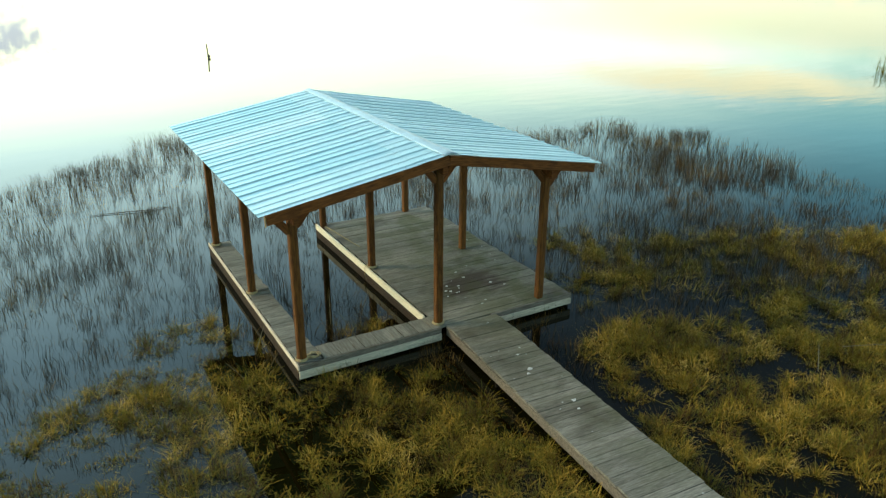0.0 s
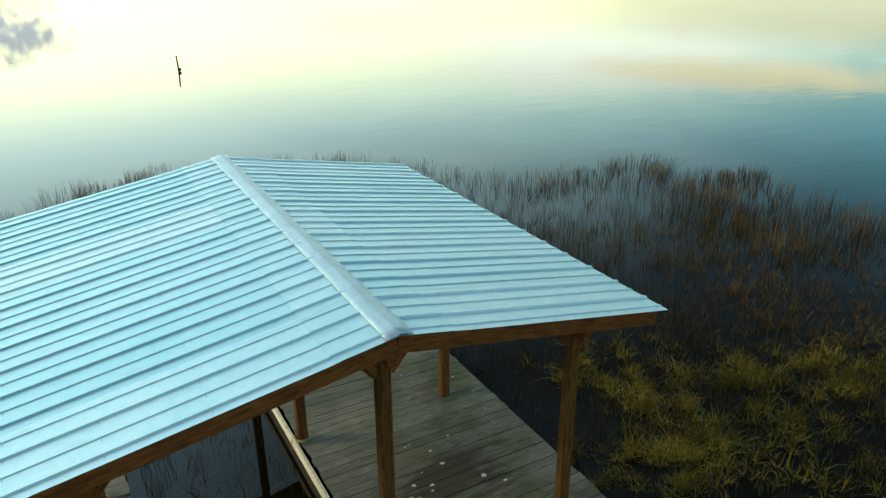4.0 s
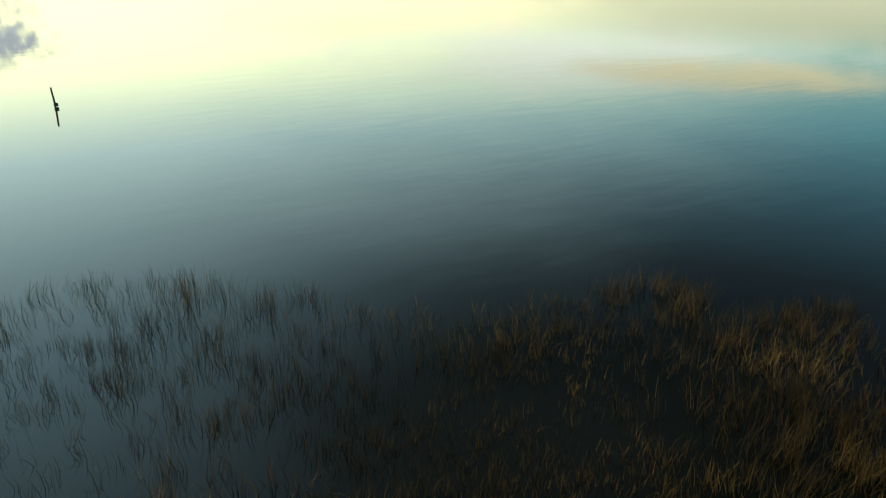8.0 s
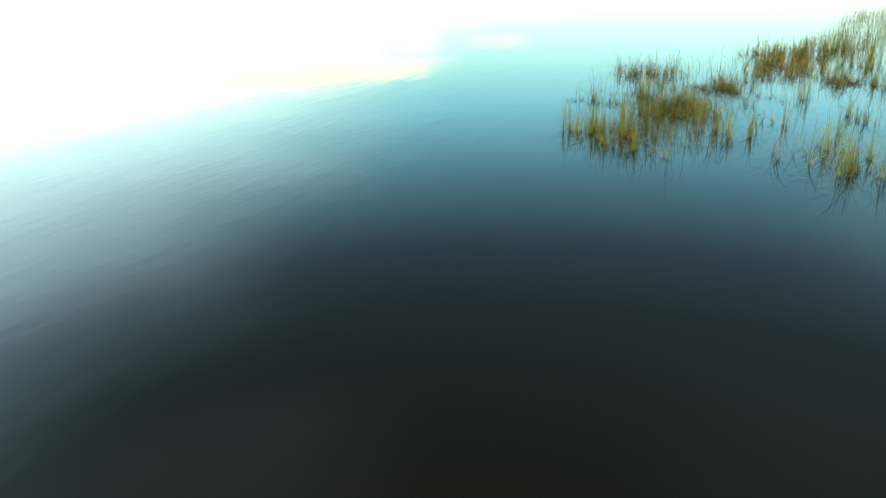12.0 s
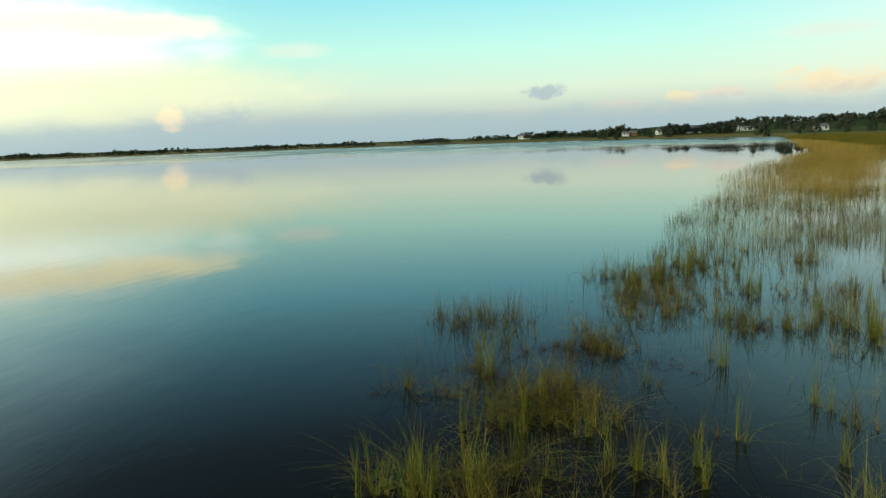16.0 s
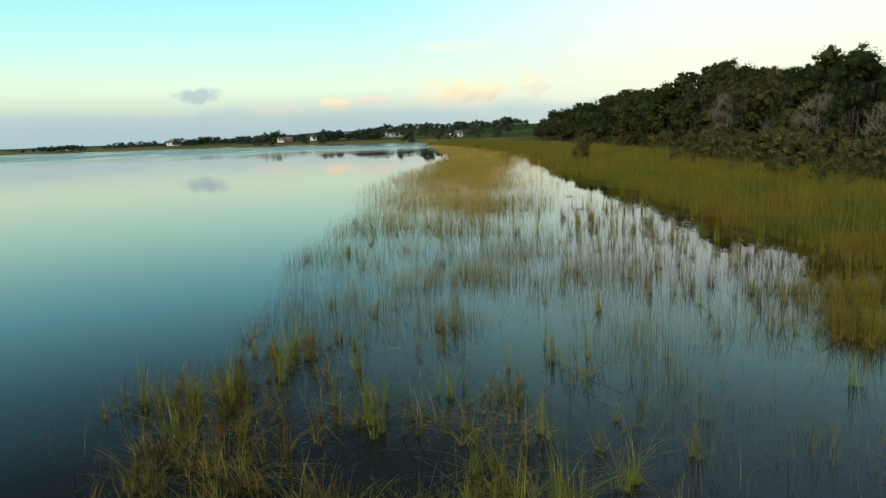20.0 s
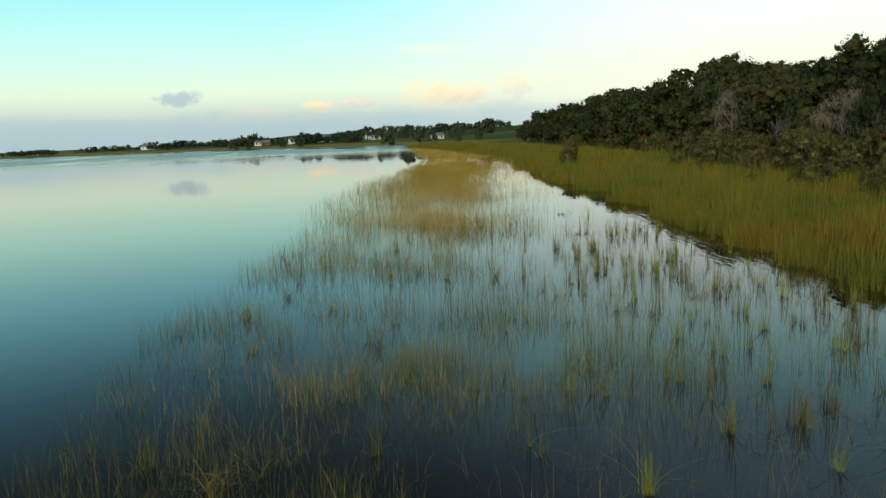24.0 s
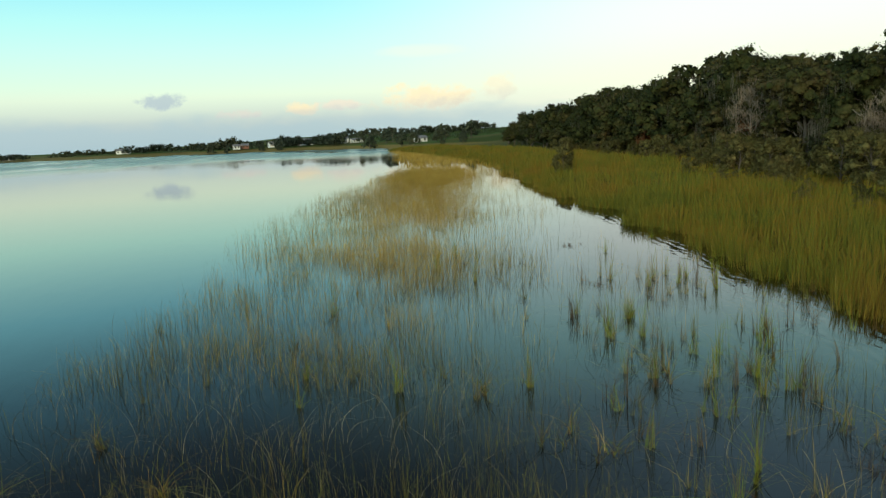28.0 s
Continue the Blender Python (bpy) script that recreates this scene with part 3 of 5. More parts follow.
def mat_cover(x, y):
    """How far floating mats of grass cover the shallows round the dock, 0 to 1."""
    x, y = on_plan(x, y)
    n = 0.6 * field_noise(x, y, 1.3, 11) + 0.4 * field_noise(x, y, 0.5, 12)
    east = np.interp(x, [1.5, 1.9, 2.4, 3.8, 4.5, 5.2, 6.6, 7.2, 8.3, 9.5, 12, 16], [-3.4, -2.8, -1.2, -0.4, -0.8, -1.4, -1.4, -1.2, -1.4, -2.4, -3.2, -4.0])
    right = np.where(x > 1.3, ease(east - y + 0.9 * (n - 0.5), -0.15, 0.45), 0)
    hummock = np.exp(-(((x - 4.5) / 1.3) ** 2 + ((y - 1.0) / 0.75) ** 2)) + 0.8 * np.exp(-(((x - 5.4) / 0.7) ** 2 + ((y - 2.9) / 1.0) ** 2))
    right = np.maximum(right, np.where(x > 3.0, hummock * ease(n, 0.30, 0.55), 0))
    west = np.interp(x, [-12, -9, -6.6, -5.5, -4.9, -4.0, -3.2, -2.7, -2.2, -1.0, 0.0, 0.6, 1.0], [0.6, 1.2, 1.8, 2.2, 3.1, 3.9, 3.8, 2.4, 1.3, 0.3, -0.3, -3.4, -4.0])
    left = np.where(x <= 1.0, ease(west - y + 0.9 * (n - 0.5), -0.15, 0.6), 0)
    pool = 0.9 * np.exp(-(((x + 4.5) / 0.75) ** 2 + ((y + 0.7) / 0.45) ** 2)) + 0.8 * np.exp(-(((x - 0.2) / 0.55) ** 2 + ((y + 1.9) / 1.3) ** 2)) + 0.6 * np.exp(-(((x + 6.2) / 0.6) ** 2 + ((y - 0.7) / 0.35) ** 2))
    c = np.maximum(right, left) - pool
    return np.clip(c * (0.62 + 0.7 * n), 0, 1) * (1 - ease(np.abs(x - 6), 14, 18))


def make_ground_sheet():
    def lines(fine0, fine1, fine, mid0, mid1, mid, reach):
        a = np.arange(fine0, fine1, fine)
        b, c = np.arange(mid0, fine0, mid), np.arange(fine1, mid1, mid)
        g = np.cumsum(mid * 1.22 ** np.arange(1, 40))
        g = g[g < reach]
        return np.concatenate([(mid0 - g)[::-1], b, a, c, mid1 + g])
    xs = lines(-14, 20, 0.3, -60, 360, 3.5, 3600)
    ys = lines(-14, 6, 0.3, -140, 40, 3.5, 3600)
    x, y = np.meshgrid(xs, ys, indexing="ij")
    z = land_height(x.ravel(), y.ravel())
    v = np.stack([x.ravel(), y.ravel(), z], 1)
    i, j = np.meshgrid(np.arange(len(xs) - 1), np.arange(len(ys) - 1), indexing="ij")
    a = (i * len(ys) + j).ravel()
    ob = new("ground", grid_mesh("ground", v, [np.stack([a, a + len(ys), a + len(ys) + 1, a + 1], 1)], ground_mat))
    smooth(ob)
    tagged(ob, "dark marsh mud rising to low grassy land round the lake", "ground", kind="structure")


make_ground_sheet()
wv = np.array([(x, y, 0.0) for x in (-3500, 3500) for y in (-3500, 3500)])
water = new("water", grid_mesh("water", wv, [np.array([[0, 2, 3, 1]])], water_mat))
tagged(water, "still dark lake water mirroring the evening sky", "lake", kind="structure")

# ---- boat dock ----
DECK, ROW_Y, COL_X = 0.29, (0.0, 2.78, 5.53), (-2.49, 0.0, 2.17)
rnd = random.Random(4)
dock = tagged(empty("boat_dock"), "weathered wooden boat dock with a slip under a metal gable roof", "boat dock")


def plank_mesh(length, width=0.1395, thick=0.036, mat=deck_wood):
    return mesh_of(box(-length / 2, length / 2, -width / 2, width / 2, -thick, 0, 0.0035), "plank", mat)


def lay(parent, me, x, y, rz=0.0, z=DECK):
    return piece("plank", me, parent, pose(x + rnd.uniform(-0.012, 0.012), y, z + rnd.uniform(-0.004, 0.004), rnd.uniform(-0.4, 0.4), rnd.uniform(-0.15, 0.15), rz + rnd.uniform(-0.25, 0.25)))


wide, narrow, short = plank_mesh(2.84), plank_mesh(0.40), plank_mesh(0.43)
y = -0.05
while y < 5.66:
    lay(dock, wide, 1.39, y)
    y += 0.1435
y = -0.02
while y < 5.72:
    lay(dock, narrow, -2.375, y)
    y += 0.1435
x = -2.10
while x < -0.02:
    lay(dock, short, x, 0.09, 90)
    x += 0.1435
part("plank", box(-2.59, -2.16, 2.78, 2.92, DECK + 0.002, DECK + 0.034), deck_wood, dock, "patch board laid over the narrow deck")

part("frame_board", box(-2.60, -0.02, -0.160, -0.123, DECK - 0.11, DECK - 0.005), frame_wood, dock, "brown-grey weathered frame board")
part("fascia", box(-2.60, -0.02, -0.172, -0.135, DECK - 0.245, DECK - 0.113), fascia_wood, dock, "pale grey weathered fascia board")
part("frame_board", box(1.0, 2.83, -0.160, -0.123, DECK - 0.10, DECK - 0.005), frame_wood, dock, "brown-grey weathered frame board")
part("fascia", box(1.0, 2.83, -0.172, -0.135, DECK - 0.225, DECK - 0.103), fascia_wood, dock, "pale grey weathered fascia board")
part("fascia", box(-2.618, -2.588, -0.165, 5.78, DECK - 0.085, DECK - 0.005), fascia_wood, dock, "pale grey weathered fascia board")
part("stringer", box(-2.612, -2.574, -0.12, 5.77, DECK - 0.36, DECK - 0.088), shaded_wood, dock, "timber stringer coloured dark for the shade beneath the deck")
part("fascia", box(2.805, 2.842, -0.165, 5.72, DECK - 0.2, DECK - 0.038), frame_wood, dock)
part("fascia", box(-0.125, -0.082, 0.33, 5.72, DECK - 0.125, DECK + 0.014), pale_wood, dock, "new pale timber board along the slip")
part("fascia", box(-2.16, -0.12, 0.318, 0.352, DECK - 0.2, DECK - 0.04), pile_wood, dock)
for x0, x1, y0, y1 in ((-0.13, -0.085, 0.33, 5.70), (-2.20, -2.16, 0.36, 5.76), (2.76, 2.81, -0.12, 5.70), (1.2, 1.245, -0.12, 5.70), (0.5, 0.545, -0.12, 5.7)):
    part("stringer", box(x0, x1, y0, y1, DECK - 0.40, DECK - 0.128 if x0 == -0.13 else DECK - 0.205), shaded_wood if x0 == -0.13 else pile_wood, dock, "timber stringer coloured dark for the shade beneath the deck")
for cx in COL_X:
    for cy in ROW_Y:
        w = 0.1
        foot = cy + (0.3 if cy == 0 and cx > -1 else 0.0)
        part("pile", tube([(cx, foot + 0.02, -1.1), (cx + 0.01, foot + 0.01, 0.2), (cx, foot, DECK - 0.05)], [w, w * 0.97, w * 0.93], 10), pile_wood, dock, "wet wooden pile in the water, coloured dark for the deck's shade")
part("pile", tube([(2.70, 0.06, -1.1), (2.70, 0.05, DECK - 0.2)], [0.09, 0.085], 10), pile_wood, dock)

RIDGE, EAVE_W, EAVE_E, HALF_W, HALF_E, FRONT, BACK = 3.41, 2.91, 2.86, -3.06, 3.14, -0.34, 6.02
RX = 0.03


def roof_z(x):
    return RIDGE - (RIDGE - EAVE_E) * (x - RX) / (HALF_E - RX) if x > RX else RIDGE - (RIDGE - EAVE_W) * (RX - x) / (RX - HALF_W)


for cx in COL_X:
    top = roof_z(cx) - 0.17
    for k, cy in enumerate(ROW_Y):
        part("post", box(cx - 0.066, cx + 0.066, cy - 0.066, cy + 0.066, DECK - 0.1, top - (0.16 if cx else 0.03), 0.018), upright_wood, dock, "red-brown stained square timber post")
for cx in COL_X:
    top = roof_z(cx) - 0.19
    part("beam", box(cx - 0.045, cx + 0.045, FRONT + 0.12, BACK - 0.12, top - 0.17, top, 0.006), post_wood, dock, "red-brown timber roof beam")


def slanted(a, b, w, h, mat, name, label=""):
    """A board from a to b, w thick and h high."""
    a, b = Vector(a), Vector(b)
    d = b - a
    n = d.length
    up = Vector((0, 0, 1)) - d.normalized() * d.normalized().z
    up.normalize()
    side = d.normalized().cross(up)
    m = Matrix((d.normalized(), side, up)).transposed().to_4x4()
    m.translation = (a + b) / 2
    return part(name, box(-n / 2, n / 2, -w / 2, w / 2, -h / 2, h / 2, 0.006), mat, dock, label, m)


for y0, thick in ((FRONT + 0.06, 0.045), (1.4, 0.04), (2.78, 0.04), (4.15, 0.04), (BACK - 0.06, 0.045)):
    rake = abs(y0 - 2.8) > 2
    for end in (HALF_W + 0.12, HALF_E - 0.12):
        drop = 0.115
        slanted((RX, y0, RIDGE - drop), (end, y0, roof_z(end) - drop), thick, 0.16, post_wood, "rafter", "red-brown timber rake board" if rake else "")
for s in (-1, 1):
    for u in (0.35, 0.68):
        xx = RX + s * u * 3.0
        part("purlin", box(xx - 0.045, xx + 0.045, FRONT + 0.1, BACK - 0.1, roof_z(xx) - 0.055, roof_z(xx) - 0.02), post_wood, dock)
part("end_cap", box(HALF_W + 0.105, HALF_W + 0.119, FRONT + 0.04, FRONT + 0.08, EAVE_W - 0.19, EAVE_W - 0.04, 0.003), end_wood, dock, "pale sawn end of the rake board")
for cx, sides in ((COL_X[0], (1, -1)), (COL_X[1], (-1, 1)), (COL_X[2], (-1, 1))):
    for cy in (ROW_Y[0], ROW_Y[2]):
        for s in sides:
            z1 = roof_z(cx + s * 0.24) - 0.22
            slanted((cx + s * 0.05, cy - 0.02, z1 - 0.26), (cx + s * 0.27, cy - 0.02, z1), 0.04, 0.12, post_wood, "brace", "short diagonal timber knee brace")

roof = part("roof", box(RX - 0.02, RX + 0.02, FRONT + 0.1, BACK - 0.1, RIDGE - 0.2, RIDGE - 0.04, 0.004), post_wood, dock, "galvanised ribbed metal gable roof")


def rib_profile(width, pitch=0.2285):
    """Cross-section of a ribbed sheet: place across and height."""
    pts, k = [(0.0, 0.0)], 0
    u = pitch / 2
    while u < width - 0.03:
        big = k % 2 == 0
        w, h = (0.028, 0.020) if big else (0.020, 0.010)
        pts += [(u - w, 0.0), (u - w * 0.45, h), (u + w * 0.45, h), (u + w, 0.0)]
        u += pitch
        k += 1
    return pts + [(width, 0.0)]


def sheet(width, run, name="roof_panel"):
    """A ribbed sheet, width along y from 0, run down the slope along -x from 0, with a little thickness."""
    bm = bmesh.new()
    prof = rib_profile(width)
    rows = []
    for k in range(5):
        u = -run * k / 4
        rows.append([bm.verts.new((u, a, h)) for a, h in prof])
    for r, s in zip(rows, rows[1:]):
        for i in range(len(prof) - 1):
            bm.faces.new((r[i], s[i], s[i + 1], r[i + 1]))
    bmesh.ops.recalc_face_normals(bm, faces=bm.faces[:])
    bmesh.ops.solidify(bm, geom=bm.faces[:], thickness=0.002)
    return mesh_of(bm, name, roof_metal)


SHEET, LAP = 0.914, 0.53
for s, half, eave in ((-1, RX - HALF_W, EAVE_W), (1, HALF_E - RX, EAVE_E)):
    slope = math.degrees(math.atan2(RIDGE - eave, half))
    run = math.hypot(half, RIDGE - eave)
    upper, lower = sheet(SHEET, LAP + 0.06), sheet(SHEET, run - LAP)
    k, yy = 0, FRONT
    n = 7
    step = (BACK - FRONT) / n
    for k in range(n):
        yy = FRONT + k * step
        fit = step / SHEET * 1.004
        for me, u, lift in ((lower, LAP, 0.0), (upper, 0.0, 0.007)):
            y_at = yy if s < 0 else yy + step
            m = Matrix.Translation((RX, y_at, RIDGE - 0.01)) @ pose(0, 0, 0, 0, 0, 0 if s < 0 else 180) @ pose(0, 0, 0, 0, -slope, 0) @ pose(-u, 0, lift + 0.0008 * (k % 2)) @ Matrix.Diagonal((1, fit, 1, 1))
            piece("roof_panel", me, roof, m)


def ridge_cap():
    bm = bmesh.new()
    rows = []
    prof = [(-0.127, -0.036), (-0.125, -0.026), (-0.07, -0.014), (-0.022, 0.001), (0.0, 0.007), (0.022, 0.001), (0.07, -0.014), (0.125, -0.026), (0.127, -0.036)]
    r = random.Random(8)
    steps = 46
    for k in range(steps + 1):
        yy = FRONT - 0.015 + (BACK - FRONT + 0.03) * k / steps
        rows.append([bm.verts.new((RX + a + r.uniform(-0.004, 0.004), yy, RIDGE + 0.022 + h + r.uniform(-0.006, 0.006))) for a, h in prof])
    for p, q in zip(rows, rows[1:]):
        for i in range(len(prof) - 1):
            bm.faces.new((p[i], p[i + 1], q[i + 1], q[i]))
    bmesh.ops.recalc_face_normals(bm, faces=bm.faces[:])
    bmesh.ops.solidify(bm, geom=bm.faces[:], thickness=0.002)
    smooth(part("ridge_cap", bm, cap_metal, roof, "dented galvanised ridge flashing"))


ridge_cap()


def screws():
    """Rows of roofing screws, all in one mesh."""
    bm = bmesh.new()
    for s, half in ((-1, RX - HALF_W), (1, HALF_E - RX)):
        for u in (0.25, 0.5, 0.75, 0.965):
            for k in range(28):
                xx, yy = RX + s * half * u, FRONT + 0.06 + k * 0.2285
                bmesh.ops.create_cube(bm, size=0.007, matrix=Matrix.Translation((xx, yy, roof_z(xx) + 0.0)))
    tagged(part("screw", bm, screw_mat, roof, "small dark roofing screws in rows"), kind="stuff")


screws()


def rope_coil(x, y, z, r, turns, parent, mat=rope_mat, wob=0.01, thick=0.009):
    q = random.Random(int(x * 100 + y * 10))
    pts = []
    for k in range(turns * 14 + 1):
        t = 2 * math.pi * k / 14
        rr = r + q.uniform(-wob, wob)
        pts.append((x + rr * math.cos(t), y + rr * math.sin(t), z + 0.014 * k / 14))
    return pts


for cx, cy in ((COL_X[0], ROW_Y[0]), (COL_X[0], ROW_Y[1]), (COL_X[1], ROW_Y[0]), (COL_X[1], ROW_Y[1]), (COL_X[0], ROW_Y[2])):
    pts = rope_coil(cx, cy, DECK + 0.012, 0.098, 3, dock)
    ob = smooth(part("rope", tube(pts, [0.009] * len(pts), 6), rope_mat))
    tagged(ob, "tan mooring rope wound round a post foot", "rope", group="mooring ropes")
pts = [(-2.28 + 0.09 * math.cos(k * 0.72) * (1 + 0.35 * math.sin(k * 1.9)), 0.02 + 0.07 * math.sin(k * 0.72) * (1 + 0.3 * math.cos(k * 1.3)), DECK + 0.012 + 0.004 * (k % 7)) for k in range(52)]
tagged(smooth(part("rope", tube(pts, [0.009] * len(pts), 6), rope_mat)), "loose tangle of tan rope on the narrow deck", "rope", group="mooring ropes")
pts = [(0.06, 2.9, DECK + 0.02), (-0.05, 2.86, DECK + 0.035), (-0.135, 2.84, DECK + 0.0), (-0.14, 2.84, DECK - 0.12), (-0.13, 2.82, DECK - 0.24)]
tagged(smooth(part("rope", tube(pts, [0.009] * len(pts), 6), rope_mat)), "tan rope hanging over the slip edge", "rope", group="mooring ropes")
pts = [(0.02 + 0.33 * u, 5.45 - 2.55 * u, DECK + 0.011 + 0.004 * math.sin(9 * u)) for u in (0, 0.15, 0.3, 0.45, 0.6)]
tagged(smooth(part("rope", tube(pts, [0.008] * len(pts), 6), rope_mat)), "thin rope lying along the platform edge", "rope", group="mooring ropes")

# ---- walkway to the shore ----
walkway = tagged(empty("walkway", 0.605, -0.15, 0, -3.0), "long narrow grey plank walkway on dark posts", "walkway")
walk_plank = plank_mesh(1.02, 0.140)
for k in range(84):
    lay(walkway, walk_plank, 0, -0.06 - 0.1435 * k, 0, DECK - 0.006 + 0.012 * math.sin(k * 0.23))
for s in (-1, 1):
    part("stringer", box(s * 0.495 - 0.02, s * 0.495 + 0.02, -12.1, 0.0, DECK - 0.19, DECK - 0.05), frame_wood, walkway, "weathered grey edge stringer")
for k in range(5):
    yy = -1.75 - 2.4 * k
    for s in (-1, 1):
        part("post", tube([(s * 0.40, yy, -0.9), (s * 0.40, yy, DECK - 0.06)], [0.055, 0.05], 8), pile_wood, walkway, "dark round support post")
    part("cross_beam", box(-0.50, 0.50, yy + 0.06, yy + 0.10, DECK - 0.36, DECK - 0.215), pile_wood, walkway)


def droppings():
    bm = bmesh.new()
    q = random.Random(21)
    spots = [(0.60, -1.55, 0.05), (0.52, -2.0, 0.06), (0.42, -2.1, 0.035), (0.58, -3.0, 0.05), (0.5, -3.2, 0.03), (0.3, -5.3, 0.06)]
    for _ in range(17):
        spots.append((q.gauss(1.05, 0.42), q.gauss(1.0, 0.55), q.uniform(0.012, 0.042)))
    for _ in range(14):
        spots.append((q.uniform(0.2, 2.6), q.uniform(0.1, 5.2), q.uniform(0.008, 0.022)))
    for _ in range(16):
        yy = q.uniform(-7, -0.3)
        spots.append((0.605 + 0.052 * yy + q.uniform(-0.38, 0.38), yy, q.uniform(0.008, 0.024)))
    for x, y, r in spots:
        ring = [bm.verts.new((x + r * q.uniform(0.5, 1.2) * math.cos(t), y + 0.8 * r * q.uniform(0.5, 1.2) * math.sin(t), DECK + 0.006 + 0.0 * r)) for t in (2 * math.pi * k / 9 for k in range(9))]
        mid = bm.verts.new((x, y, DECK + 0.011))
        for a, b in zip(ring, ring[1:] + ring[:1]):
            bm.faces.new((a, b, mid))
    ob = part("bird_droppings", bm, white_mat)
    tagged(ob, "white spots of bird droppings on the grey boards", "droppings", kind="stuff")


droppings()

# ---- pole in the lake ----
pole = tagged(empty("lake_pole", 4.80, 37.8, 0), "thin dark channel pole with a small bracket standing in the lake", "pole")
part("shaft", tube([(0.02, 0, -1.0), (0, 0, 0.2), (-0.03, 0, 0.85)], [0.045, 0.042, 0.038], 10), steel_dark, pole)
part("bracket", box(0.03, 0.13, -0.04, 0.04, 0.02, 0.18, 0.01), steel_dark, pole)
part("band", tube([(0, 0, 0.05), (0, 0, 0.15)], [0.06, 0.06], 10), steel_dark, pole)

# ---- marsh round the dock ----
def scatter(rng, n, x0, x1, y0, y1):
    return rng.uniform(x0, x1, n), rng.uniform(y0, y1, n)


def clear_of_dock(x, y):
    a = (x > -2.75) & (x < 2.95) & (y > -0.25) & (y < 5.9)
    slip = (x > -2.0) & (x < -0.3) & (y > 0.5)
    u = x - (0.605 + 0.052 * y)
    b = (np.abs(u) < 0.62) & (y < 0.1) & (y > -12.6)
    return ~((a & ~slip) | b)


def tufts(rng, cx, cy, per, tall, spread, lift):
    """Many small tufts of blades that fall outward from their centres."""
    k = np.repeat(np.arange(len(cx)), per)
    n = len(k)
    a, r = rng.uniform(0, 2 * np.pi, n), np.abs(rng.normal(0, 1, n)) * spread[k]
    x, y = cx[k] + r * np.cos(a), cy[k] + r * np.sin(a)
    ok = clear_of_dock(x, y)
    k, a, x, y = k[ok], a[ok], x[ok], y[ok]
    n = len(k)
    h = tall[k] * rng.uniform(0.45, 1.2, n)
    lean = rng.uniform(0.2, 1.5, n)
    base = np.stack([x, y, np.maximum(lift[k], 0.0) - 0.02], 1)
    return blades(rng, base, h, rng.uniform(0.004, 0.0105, n), lean, 0.8, 2, a + rng.normal(0, 0.9, n))


def make_mats():
    rng = np.random.default_rng(3)
    x, y = scatter(rng, 46000, -10, 14.5, -8, 4.6)
    c = mat_cover(x, y)
    px, py = on_plan(x, y)
    land = ease(shore(px) - py, -1.0, 1.5)
    lump = 0.62 * field_noise(x, y, 0.30, 31) + 0.38 * field_noise(x, y, 1.0, 33)
    keep = (rng.random(len(x)) < np.maximum(ease(c, 0.08, 0.5), 0.8 * land) * (0.05 + 0.95 * ease(lump + np.where(x < 1.0, 0.09, 0.02 + 0.06 * ease(-y, 1.0, 3.0)), 0.36, 0.60)) * ease(16 - x, 0.0, 4.0) * np.where((y < -6) | (x < -8), 0.4, 1.0)) & clear_of_dock(x, y)
    x, y, c, lump = x[keep], y[keep], c[keep], lump[keep]
    tall = (0.09 + np.where(x < 1.0, 0.20, 0.25) * ease(lump, 0.40, 0.72)) * rng.uniform(0.7, 1.3, len(x))
    v, q, t = tufts(rng, x, y, 14, tall, rng.uniform(0.012, 0.05, len(x)), land_height(x, y))
    stuff("marsh_grass", v, q, t, mat_grass, "dense matted yellow-green marsh grass floating round the dock", "grass")


REED_RING = [(-16, 6), (-10, 11), (-6.5, 15.3), (-4.2, 17.3), (-2, 19.0), (0.3, 19.3), (3.4, 19.4), (5.5, 17.8), (6.4, 16.9), (9.8, 14.7), (13.6, 12.2), (15.8, 10.6),
             (17.0, 8.6), (17.1, 6.2), (16.6, 3.0), (16.5, -3), (10, -3), (4, -2), (-4, 0), (-16, -2)]


